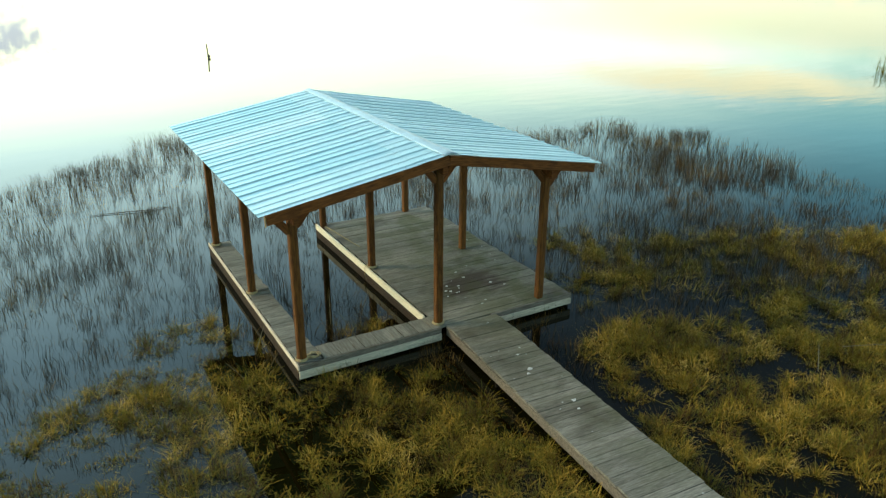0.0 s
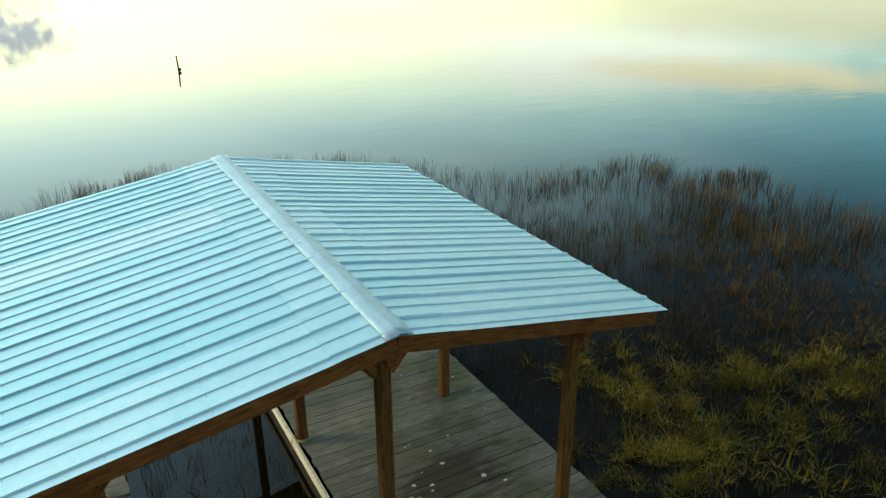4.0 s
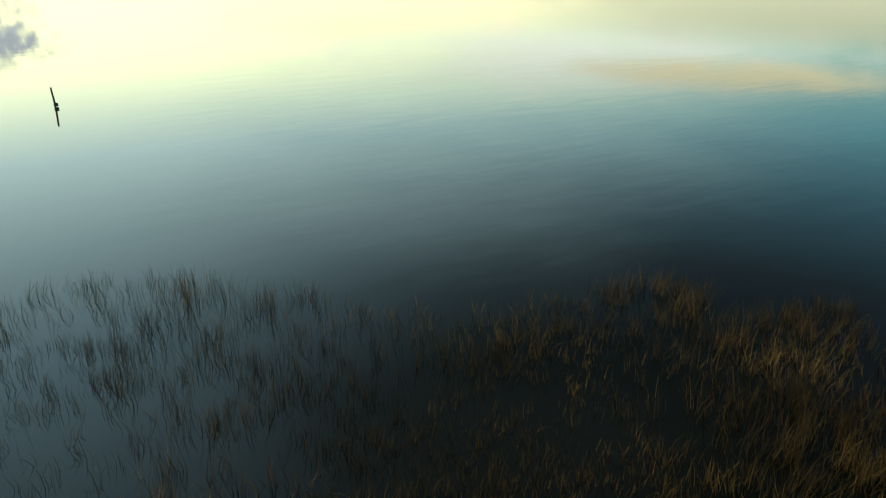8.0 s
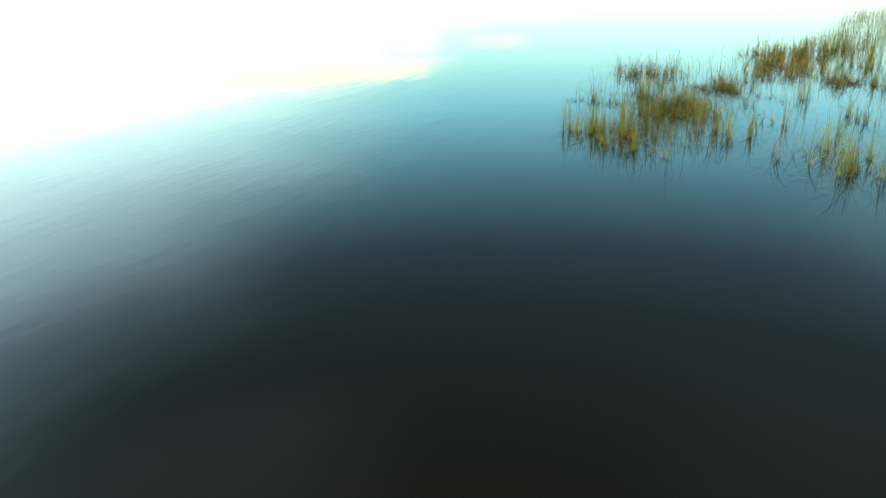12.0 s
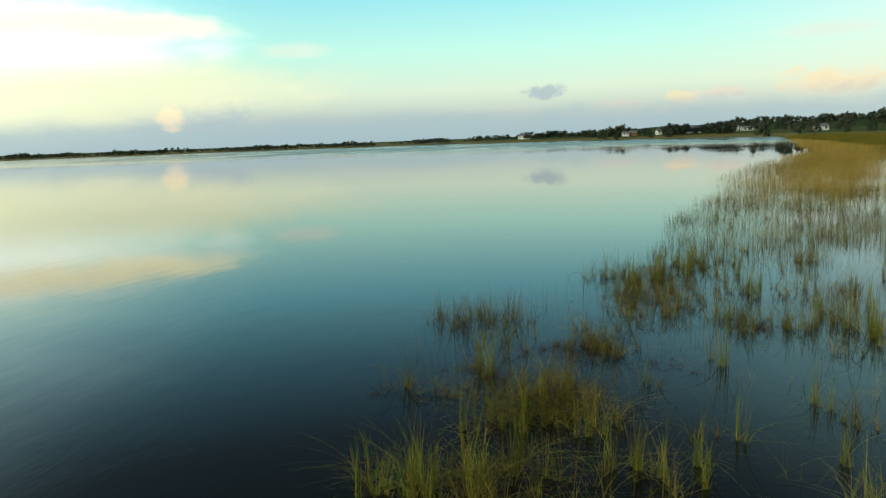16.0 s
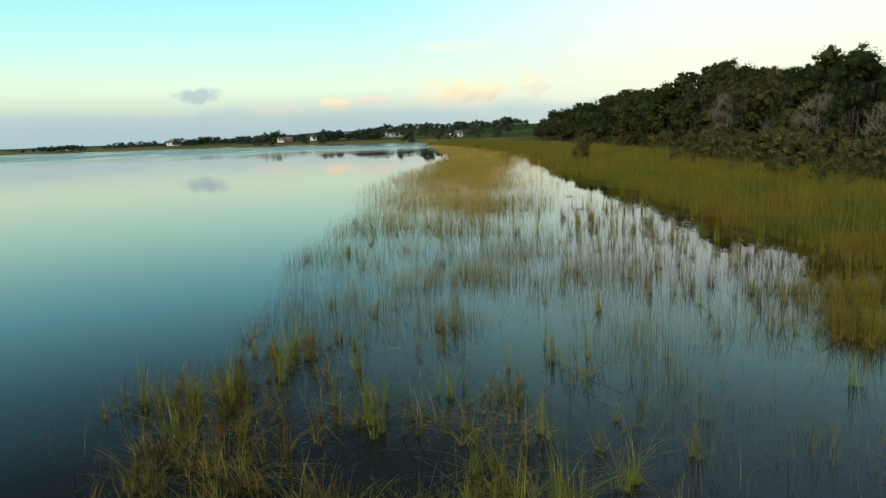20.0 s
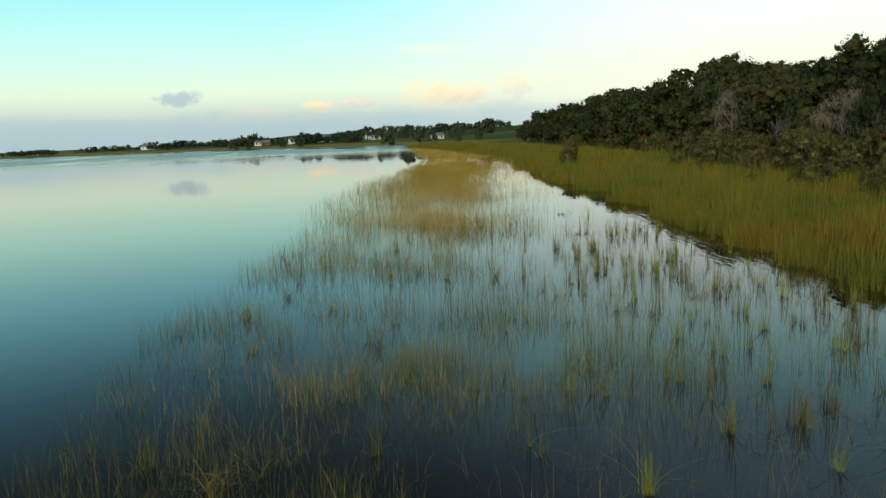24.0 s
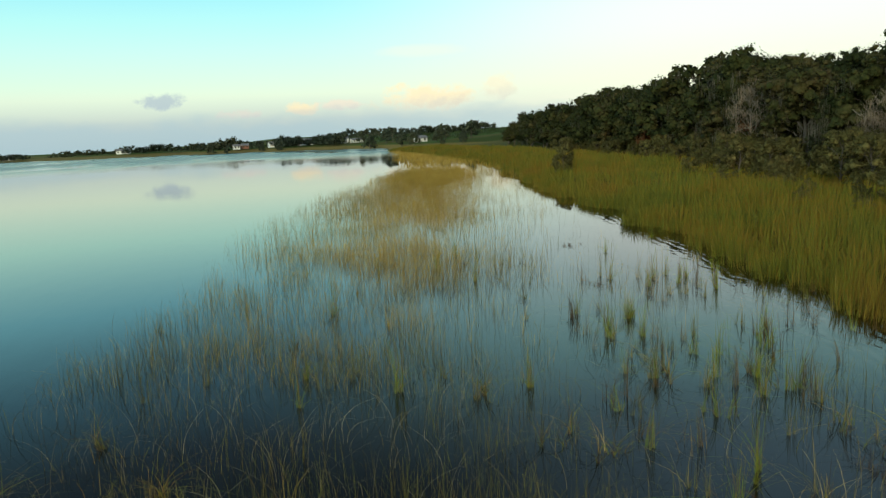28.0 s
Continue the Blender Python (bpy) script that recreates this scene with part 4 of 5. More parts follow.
def make_dock_reeds():
    rng = np.random.default_rng(9)
    n = 40000
    x, y = scatter(rng, n, -17, 18, -4, 20)
    wx, wy = x, y
    x, y = on_plan(x, y)
    even = 0.2 * ease(9.0 - y - 0.5 * x, 0.0, 4.0)
    dens = 0.25 + even + (0.75 - even) * ease(field_noise(x, y, 2.2, 41) * 0.6 + field_noise(x, y, 0.9, 42) * 0.4, 0.33, 0.7)
    dens *= 1.0 - 0.55 * ease(mat_cover(wx, wy), 0.3, 0.7)
    dens = np.where((x < 4) & (y > 8) & (y < 14), dens * 0.8, dens) * np.where(x > 6, 0.72 + 0.45 * ease(x - 0.6 * y, 2.0, 8.0), 0.75 + even)
    edge = field_noise(x, y, 1.1, 43) - 0.5
    keep = inside(x + edge * 1.6, y + edge * 1.6, REED_RING) & (rng.random(n) < dens)
    cx, cy = wx[keep], wy[keep]
    per = rng.integers(3, 12, len(cx))
    k = np.repeat(np.arange(len(cx)), per)
    x = cx[k] + rng.normal(0, 0.07, len(k))
    y = cy[k] + rng.normal(0, 0.07, len(k))
    ok = clear_of_dock(x, y) & ~((x > -2.0) & (x < -0.3) & (y > 0.3) & (y < 5.8) & (rng.random(len(x)) < 0.25))
    x, y, k = x[ok], y[ok], k[ok]
    tall = ((0.24 + 0.48 * field_noise(cx, cy, 1.8, 44)) * np.interp(cy + 0.3 * cx, [4.0, 11.0], [0.62, 1.0]))[k]
    h = tall * rng.uniform(0.45, 1.15, len(x))
    base = np.stack([x, y, np.full(len(x), -0.04)], 1)
    v, q, t = blades(rng, base, h, rng.uniform(0.004, 0.009, len(x)), np.abs(rng.normal(0.0, 0.26, len(x))) + 0.25 * rng.random(len(cx))[k], 0.5, 3, (2 * np.pi * rng.random(len(cx)))[k] + rng.normal(0, 0.7, len(x)))
    stuff("lake_reeds", v, q, t, reed_mat, "thin dark reed stems standing in shallow water beside the dock", "reeds")
    # yellow tops of grass among the reeds east of the dock
    wx, wy = scatter(rng, 60000, 2.0, 17, -3, 10)
    x, y = on_plan(wx, wy)
    c = ease(field_noise(x, y, 1.0, 45) * 0.7 + field_noise(x, y, 0.4, 46) * 0.3, 0.50, 0.72) * (1 - ease(y + 0.75 * (x - 8.0), 3.0, 7.0)) * ease(y + 0.75 * (x - 8.0), -1.0, 1.2)
    keep = (rng.random(len(x)) < c * 0.4) & inside(x, y, REED_RING) & clear_of_dock(wx, wy)
    x, y = wx[keep], wy[keep]
    base = np.stack([x, y, np.full(len(x), -0.03)], 1)
    h = 0.2 + 0.45 * rng.random(len(x))
    v, q, t = blades(rng, base, h, rng.uniform(0.006, 0.012, len(x)), rng.uniform(0.1, 0.9, len(x)), 0.7, 3)
    stuff("marsh_grass", v, q, t, tuft_mat, "loose yellow-brown grass tufts among the dark reeds", "grass")
    x, y = scatter(rng, 15000, 3.0, 15, -5, 5)
    off = y - 1.0 + 0.55 * (x - 6.6)
    c = ease(2.1 - np.abs(off), 0, 1.5) * ease(x, 4.6, 6.2) + 0.35 * ease(2.6 - np.abs(off + 1.2), 0, 1.5) * ease(x, 3.4, 4.6)
    lump = 0.6 * field_noise(x, y, 0.28, 48) + 0.4 * field_noise(x, y, 1.0, 47)
    keep = (rng.random(len(x)) < c * ease(lump, 0.44, 0.62)) & clear_of_dock(x, y)
    x, y = x[keep], y[keep]
    v, q, t = tufts(rng, x, y, 11, rng.uniform(0.16, 0.40, len(x)), rng.uniform(0.02, 0.05, len(x)), np.zeros(len(x)))
    stuff("marsh_grass", v, q, t, mat_grass, "ochre grass tufts in a band across the shallows", "grass")


def make_slip_grass():
    """Loose grass and reeds that stand in the slip and in the dark water before the dock."""
    rng = np.random.default_rng(37)
    cx, cy = np.concatenate([rng.uniform(-1.95, -0.35, 70), rng.uniform(-2.4, -0.1, 110)]), np.concatenate([0.5 + 2.6 * rng.random(70) ** 1.5, rng.uniform(-3.2, -0.35, 110)])
    v, q, t = tufts(rng, cx, cy, 9, rng.uniform(0.15, 0.42, 180), rng.uniform(0.02, 0.07, 180), np.zeros(180))
    stuff("marsh_grass", v, q, t, tuft_mat, "sparse dim grass standing in the dark water of the slip", "grass")
    cx, cy = np.concatenate([rng.normal(-0.85, 0.13, 26), rng.uniform(-1.9, -0.4, 14)]), np.concatenate([rng.normal(0.85, 0.10, 26), rng.uniform(0.55, 1.0, 14)])
    v, q, t = tufts(rng, cx, cy, 12, rng.uniform(0.15, 0.34, 40), rng.uniform(0.02, 0.06, 40), np.zeros(40))
    stuff("marsh_grass", v, q, t, mat_grass, "green grass tuft growing behind the front boards of the slip", "grass")


make_slip_grass()


def dead_stalk(x, y, z, length, heading, tilt, label):
    """A thin dry stalk with a slight bend, standing or lying with its foot at x, y."""
    a, b = radians(heading), radians(tilt)
    d = Vector((math.cos(a) * math.cos(b), math.sin(a) * math.cos(b), math.sin(b)))
    pts = [(0, 0, 0), d * length * 0.5 + Vector((0, 0, 0.03 * length)), d * length]
    ob = part("dead_stalk", tube(pts, [0.007, 0.006, 0.003], 5), litter_pale)
    ob.matrix_basis = pose(x, y, z)
    tagged(ob, label, "stalk", group="dry stalks in the marsh")


for x, y, z, length, heading, tilt in ((-1.5, 1.3, -0.1, 0.8, 70, 62), (-1.2, 0.9, -0.1, 0.65, 130, 55), (-0.9, 1.4, -0.1, 0.6, 20, 66), (-1.7, 1.9, -0.1, 0.7, 100, 70), (-3.0, 1.0, -0.05, 0.6, 40, 50), (-3.3, 0.3, -0.05, 0.5, 150, 48), (-2.9, 0.5, -0.05, 0.5, 300, 60)):
    dead_stalk(x, y, z, length, heading, tilt, "thin pale dry stalk standing in dark water by the dock")
for x, y, z, length, heading, tilt in ((5.6, -3.9, 0.22, 1.0, -38, 6), (4.5, -4.2, 0.24, 0.8, 35, 8), (6.9, -2.9, 0.22, 0.7, 120, 10), (-5.5, 3.4, 0.0, 0.5, 95, 30)):
    dead_stalk(x, y, z, length, heading, tilt, "long pale dry stalk lying across the marsh grass")


def make_floating_branch():
    q = random.Random(19)
    pts = [(-4.2 + 1.5 * u, 10.45 - 0.25 * u + 0.04 * math.sin(5 * u), 0.015 + 0.02 * u) for u in (0, 0.25, 0.5, 0.75, 1.0)]
    bm = tube(pts, [0.006, 0.009, 0.011, 0.012, 0.008], 5)
    for _ in range(16):
        a = Vector((-2.8 + q.uniform(-0.3, 0.35), 10.15 + q.uniform(-0.15, 0.15), 0.02))
        b = a + Vector((q.uniform(-0.35, 0.35), q.uniform(-0.2, 0.2), q.uniform(0.0, 0.12)))
        tube([a, b], [0.007, 0.004], 4, bm, False)
    tagged(part("floating_branch", bm, litter_mat), "thin dead branch with twigs floating among the reeds", "branch").location = (-0.5, -0.7, 0)


make_mats()
make_floating_branch()
make_dock_reeds()


# ---- reed bed along the wooded shore ----
by_the_dock = set(bpy.data.objects)
BED_RING = [(37.5, 14.2), (41, 16.6), (46, 17.2), (51, 17.2), (56, 17.6), (58.5, 14.5), (62, 12.0), (72, 7.6), (85, 6.4), (91, 4.6), (101, 2.0), (106, -0.9), (114, -1.6), (128, -3.0), (142, -6.0),
            (171, -17), (215, -34), (280, -49), (360, -63), (450, -84), (452, -92), (300, -73), (234, -63), (172, -46), (150, -39), (127, -34), (109, -29.5), (101, -27.6), (84, -22), (68, -19.6), (50, -18), (46, -2), (44, 6), (38, 11)]


def bed_density(x, y):
    """Chance of a reed tuft, and how far the place lies in the golden core of the bed."""
    lake = np.interp(x, [38, 41, 56, 62, 72, 91, 106, 142, 171, 215, 280, 450], [14.2, 16.6, 17.6, 12.0, 7.6, 4.6, -0.9, -6.0, -17, -34, -49, -84])
    width = np.maximum(lake - shore(x), 1.0)
    u = np.clip((lake - y) / width, 0, 1)
    n = 0.6 * field_noise(x, y, 3.2, 51) + 0.4 * field_noise(x, y, 1.2, 52)
    ragged = ease(lake - y - np.interp(x, [105, 130], [9, 3]) * (field_noise(x, y, 4.0, 53) - 0.35), -2.5, np.interp(x, [100, 140], [2.0, 11.0]))
    core = np.exp(-((y + 9.2 + (x - 105) * 0.37) / (5.4 + np.maximum(x - 105, 0) * 0.11)) ** 2) * ease(x, 88, 102)
    head = np.exp(-(((x - 75.5) / 5.0) ** 2 + ((y + 0.8) / 4.6) ** 2))
    front = 0.10 + 0.90 * np.maximum(ease(x, 65.0, 70.0), 0.8 * ease(-y, 0.0, 4.0))
    band = np.where(x < 86, 1.1, 0.85) - ease(u, 0.4, 0.66) * 0.68 - 0.25 * ease(x, 80, 85) * (1 - ease(x, 90, 97))
    band = band * np.where(x < 62, 1.0, ragged) * front * (1 - 0.35 * ease(x, 90, 110)) + core * 0.95 + head * 0.6
    core = np.maximum(core, 0.8 * head)
    channel = 1 - 0.80 * ease(u, 0.52, 0.74) * ease(x, 84, 104)
    return band * channel * (0.10 + 0.22 * ease(x, 90, 110) + (0.95 - 0.22 * ease(x, 90, 110)) * ease(n, 0.33, 0.68)), core


def make_bed():
    rng = np.random.default_rng(17)
    n = 130000
    x = 37 + (rng.random(n) ** 1.35) * 185
    y = shore(x) + rng.random(n) * 40
    keep = inside(x, y, BED_RING)
    x, y = x[keep], y[keep]
    dens, core = bed_density(x, y)
    keep = rng.random(len(x)) < dens * np.interp(x, [37, 54, 62, 72, 90, 130, 210], [0.20, 0.40, 0.60, 0.64, 0.56, 0.48, 0.5])
    cx, cy, core = x[keep], y[keep], core[keep]
    per = rng.integers(2, 8, len(cx))
    k = np.repeat(np.arange(len(cx)), per)
    spread = np.interp(cx, [40, 80, 150], [0.15, 0.24, 0.5])[k]
    x, y = cx[k] + rng.normal(0, 1, len(k)) * spread, cy[k] + rng.normal(0, 1, len(k)) * spread
    tall = ((0.75 + 0.75 * field_noise(cx, cy, 2.5, 55)) * np.interp(cx, [45, 62, 80, 95], [0.85, 1.0, 1.12, 1.18]))[k]
    h = tall * rng.uniform(0.5, 1.15, len(x))
    w = rng.uniform(0.0035, 0.0085, len(x)) * np.interp(x, [40, 70, 90, 130, 200], [1.0, 1.0, 1.25, 1.6, 2.3])
    gold = rng.random(len(x)) < np.maximum(ease(x, 78, 115) * (0.4 + 0.6 * core[k]), 0.22 * core[k] * ease(x, 66, 72))
    for use, mat, label in ((~gold, bed_mat, "bed of thin olive reeds standing in shallow water"), (gold, far_bed_mat, "wide bed of golden reeds standing in shallow water")):
        base = np.stack([x[use], y[use], np.full(use.sum(), -0.04)], 1)
        v, q, t = blades(rng, base, h[use], w[use], np.abs(rng.normal(0, 0.42, use.sum())) + (rng.random(use.sum()) < 0.12) * 0.7, 0.9, 3)
        stuff("reed_bed", v, q, t, mat, label, "reeds")
    # long pale reeds that arch over the others
    n = 1900
    x, y = rng.uniform(75, 96, n), rng.uniform(-14, 6, n)
    keep = inside(x, y, BED_RING) & (rng.random(n) < 0.15 + 0.85 * ease(y, -12, -2)) & (field_noise(x, y, 2.0, 59) > 0.36)
    base = np.stack([x, y, np.full(n, -0.04)], 1)[keep]
    v, q, t = blades(rng, base, rng.uniform(1.1, 1.75, len(base)), rng.uniform(0.006, 0.0105, len(base)), rng.uniform(0.5, 1.25, len(base)), 1.0, 6)
    stuff("reed_bed", v, q, t, litter_pale, "long pale reeds arching over the water", "reeds")
    # far end of the bed, where it closes the channel
    n = 42000
    x = 185 + rng.random(n) * 270
    y = shore(x) + rng.random(n) * 45
    keep = inside(x, y, BED_RING) & (rng.random(n) < ease(np.interp(x, [171, 215, 280, 450], [-17, -34, -49, -84]) - y + 6 * (field_noise(x, y, 6.0, 58) - 0.5), 0.0, 7.0)) & (rng.random(n) < 0.12 + 0.88 * np.maximum(ease(x, 200, 290), ease(y + 51 + (x - 213) * 0.2, 0, 6) * ease(x, 178, 200))) & (rng.random(n) < 0.25 + 0.9 * ease(field_noise(x, y, 9.0, 57), 0.3, 0.7))
    x, y = x[keep], y[keep]
    base = np.stack([x, y, np.full(len(x), -0.04)], 1)
    v, q, t = blades(rng, base, rng.uniform(0.5, 1.2, len(x)), rng.uniform(0.05, 0.13, len(x)), rng.uniform(0, 0.5, len(x)), 0.6, 2)
    stuff("reed_bed", v, q, t, far_bed_mat, "distant golden end of the reed bed closing the channel", "reeds")


def clump_blades(seed, n, tall, spread, bend, thick=1.0):
    """A clump of several tufts: an upright core, long stems that arch outward and short dead stems at the foot."""
    rng = np.random.default_rng(seed)
    m = max(3, n // 12)
    tx, ty, lean_to = rng.normal(0, spread, m), rng.normal(0, spread * 0.85, m), rng.uniform(0, 2 * np.pi, m)
    high, droop = rng.uniform(0.5, 1.15, m), np.abs(rng.normal(0, bend, m))
    k = rng.integers(0, m, n)
    base = np.stack([tx[k] + rng.normal(0, 0.04, n), ty[k] + rng.normal(0, 0.04, n), np.full(n, -0.05)], 1)
    low = rng.random(n) < 0.25
    h = tall * high[k] * rng.uniform(0.45, 1.15, n) * np.where(low, 0.35, 1.0)
    bent = np.abs(rng.normal(0, 1, n)) * 0.35 * bend + droop[k] * rng.uniform(0.4, 1.3, n) + np.where(low, 0.8, 0.0)
    arch = ~low & (rng.random(n) < 0.16 + 0.40 * min(bend, 1.0))
    bent = np.where(arch, rng.uniform(1.1, 1.95, n), 0.6 * bent if bend < 1.5 else bent)
    h = np.where(arch, tall * rng.uniform(0.6, 1.0, n), h)
    v, q, t = blades(rng, base, h, np.where(arch, rng.uniform(0.008, 0.013, n), rng.uniform(0.0065, 0.0125, n)) * thick, bent, 0.85, 6, lean_to[k] + rng.normal(0, 0.7, n) * np.where(arch, 4.0, 1.0))
    # rootstock under the water, which holds the tufts together
    a = np.arange(10) * 0.2 * np.pi
    reach = 1.05 * np.max(np.hypot(base[:, 0], base[:, 1])) + 0.05
    ring = np.stack([reach * np.cos(a), reach * np.sin(a), np.full(10, -0.12)], 1)
    o = len(v)
    v = np.concatenate([v, ring, [[0, 0, -0.025]]])
    t = np.concatenate([t, np.stack([o + np.arange(10), o + (np.arange(10) + 1) % 10, np.full(10, o + 10)], 1)])
    return v, q, t


CLUMP_KINDS = [(66, 1.6, 0.22, 0.4, clump_mat, "green and gold reed clump standing in the water"), (56, 1.7, 0.10, 0.28, clump_mat, "upright green reed clump in the water"),
               (76, 1.45, 0.40, 0.85, wild_mat, "tangled arching reed clump of brown, gold and green"), (32, 1.6, 0.07, 0.25, clump_mat, "slender tuft of a few reeds in the water"),
               (84, 1.35, 0.48, 0.65, wild_mat, "broad rusty-gold reed clump standing in the water"), (110, 0.55, 0.42, 1.7, litter_mat, "low mat of fallen brown reeds on the water"),
               (58, 1.6, 0.40, 1.3, wild_mat, "loose arching pale reeds bending over the water"), (34, 1.4, 0.16, 0.3, bed_mat, "thin dim olive reed tuft standing in the water"),
               (30, 1.4, 0.13, 0.3, reed_mat, "dark brown reed tuft standing in the water"),
               (120, 1.4, 0.45, 0.35, shore_mat, "dense golden reed clump joining the bank")]

# groups of clumps: middle, spread along x and y, how many, and of which kinds
NEAR_GROUPS = [(40.7, 15.3, 0.5, 0.5, 11, "1130"), (40.6, 13.5, 0.9, 0.65, 24, "2601061"), (44.9, 13.0, 0.6, 0.7, 20, "40261"), (46.4, 12.8, 1.2, 1.2, 26, "264524"), (46.5, 16.5, 0.5, 0.6, 5, "657"),
               (48.3, 14.6, 0.4, 0.3, 4, "40"), (50.5, 11.4, 1.2, 0.7, 20, "42545"), (53.3, 15.0, 1.1, 1.2, 18, "7842"), (56.8, 9.8, 1.5, 0.8, 27, "4425"), (42.4, 10.0, 0.9, 0.7, 9, "012"), (38.9, 6.4, 0.9, 0.8, 11, "012")]
MIDDLE_GROUPS = [(53.9, 6.0, 0.8, 0.9, 18, "41574"), (54.5, 3.5, 1.2, 1.3, 15, "0417"), (51.5, 1.5, 1.5, 1.3, 8, "103"), (45.0, 7.0, 1.0, 1.7, 7, "316"), (60.3, 8.4, 2.0, 1.5, 16, "26045"), (62.5, 10.3, 0.9, 1.0, 15, "264602"), (63.2, 7.6, 0.7, 1.2, 9, "0261"), (65.8, 6.6, 0.7, 0.9, 6, "2601"), (59.2, 4.0, 1.0, 1.2, 9, "0263"), (58.8, 1.8, 1.0, 1.0, 7, "026"), (67.0, 1.4, 0.3, 0.3, 3, "40"), (65.0, 6.6, 1.5, 1.4, 9, "41055"),
                 (62.0, -0.5, 1.2, 1.2, 6, "43"), (57.5, -2.0, 3.0, 3.0, 8, "137")]
# groups too close to be told apart
BANK_GROUPS = [(61.8, -11.9, 1.1, 0.9, 38, "499049"), (65.0, -15.6, 1.7, 1.2, 40, "9499"), (84.5, -16.8, 1.5, 1.2, 8, "014"), (87.5, -12.0, 3.0, 4.0, 9, "136")]


def make_clumps():
    """Single clumps of reed in the bed, each a thing of its own: place and kind."""
    kinds = [grid_mesh("reed_clump", v, [f, t], kind[4]) for kind in CLUMP_KINDS for v, f, t in [clump_blades(100 + CLUMP_KINDS.index(kind), *kind[:4])]]
    q = random.Random(6)
    spots = []
    for gx, gy, sx, sy, n, pick in NEAR_GROUPS + MIDDLE_GROUPS:
        for _ in range(n):
            spots.append((q.gauss(gx, sx), q.gauss(gy, sy), int(q.choice(pick))))
    loose = [(q.gauss(gx, sx), q.gauss(gy, sy), int(q.choice(pick))) for gx, gy, sx, sy, n, pick in BANK_GROUPS for _ in range(n)]
    for _ in range(120):
        x = q.uniform(48, 112)
        lo, hi = float(shore(x)) + 1.5, 12 - max(0, x - 58) * 0.26
        y = q.uniform(lo, hi)
        side = (y - lo) / (hi - lo)
        loose.append((x, y, q.choice([1, 3, 1, 0, 3, 5] if side < 0.4 else [7, 1, 6, 6, 7])))
    for _ in range(95):
        x = q.uniform(62, 104)
        loose.append((x, float(shore(x)) + 0.6 + 13 * q.random() ** 1.4, q.choice([8, 3, 7, 7, 8, 7])))
    for _ in range(100):
        x = 64 + 38 * q.random()
        loose.append((x, float(shore(x)) + 1.0 + 12 * q.random(), q.choice([8, 8, 7, 1])))
    for mat, label in ((reed_mat, "scattered dark reed tufts in the channel along the bank"), (clump_mat, "scattered green reed tufts in the channel along the bank"), (bed_mat, "scattered thin olive reed tufts in the channel"), (wild_mat, "scattered arching reeds in the lake"), (litter_mat, "scattered low mats of fallen brown reeds"), (shore_mat, "dense golden reeds joining the grassy bank")):
        vs, qs, ts, o = [], [], [], 0
        for i, (x, y, k) in enumerate(loose):
            if CLUMP_KINDS[k][4] != mat:
                continue
            v, f, t = clump_blades(500 + i, *CLUMP_KINDS[k][:4])
            vs.append(v * q.uniform(0.75, 1.15) + np.array([x, y, 0.0]))
            qs.append(f + o)
            ts.append(t + o)
            o += len(v)
        stuff("reed_tufts", np.concatenate(vs), np.concatenate(qs), np.concatenate(ts), mat, label, "reeds")
    for x, y, k in spots:
        ob = new("reed_clump", kinds[k])
        s = q.uniform(0.68, 1.1)
        ob.matrix_basis = pose(x, y, 0, 0, 0, q.uniform(0, 360)) @ Matrix.Diagonal((s, s, s, 1))
        tagged(ob, CLUMP_KINDS[k][5], "reeds", group="reed clumps in the lake")
    pts = [(0.0, 0, -0.1), (0.03, 0, 0.4)] + [(0.33 - 0.33 * math.cos(t), 0.05 * math.sin(t), 0.62 + 0.33 * math.sin(t)) for t in (-0.3, 0.3, 0.9, 1.5, 2.1, 2.7, 3.3, 3.9, 4.5)]
    ob = smooth(part("bent_reed", tube(pts, [0.006] * len(pts), 5), litter_mat))
    ob.matrix_basis = pose(58.7, 12.0, 0.0, 0, 0, 100)
    tagged(ob, "dark dead reed curled into a ring above the water", "reeds")


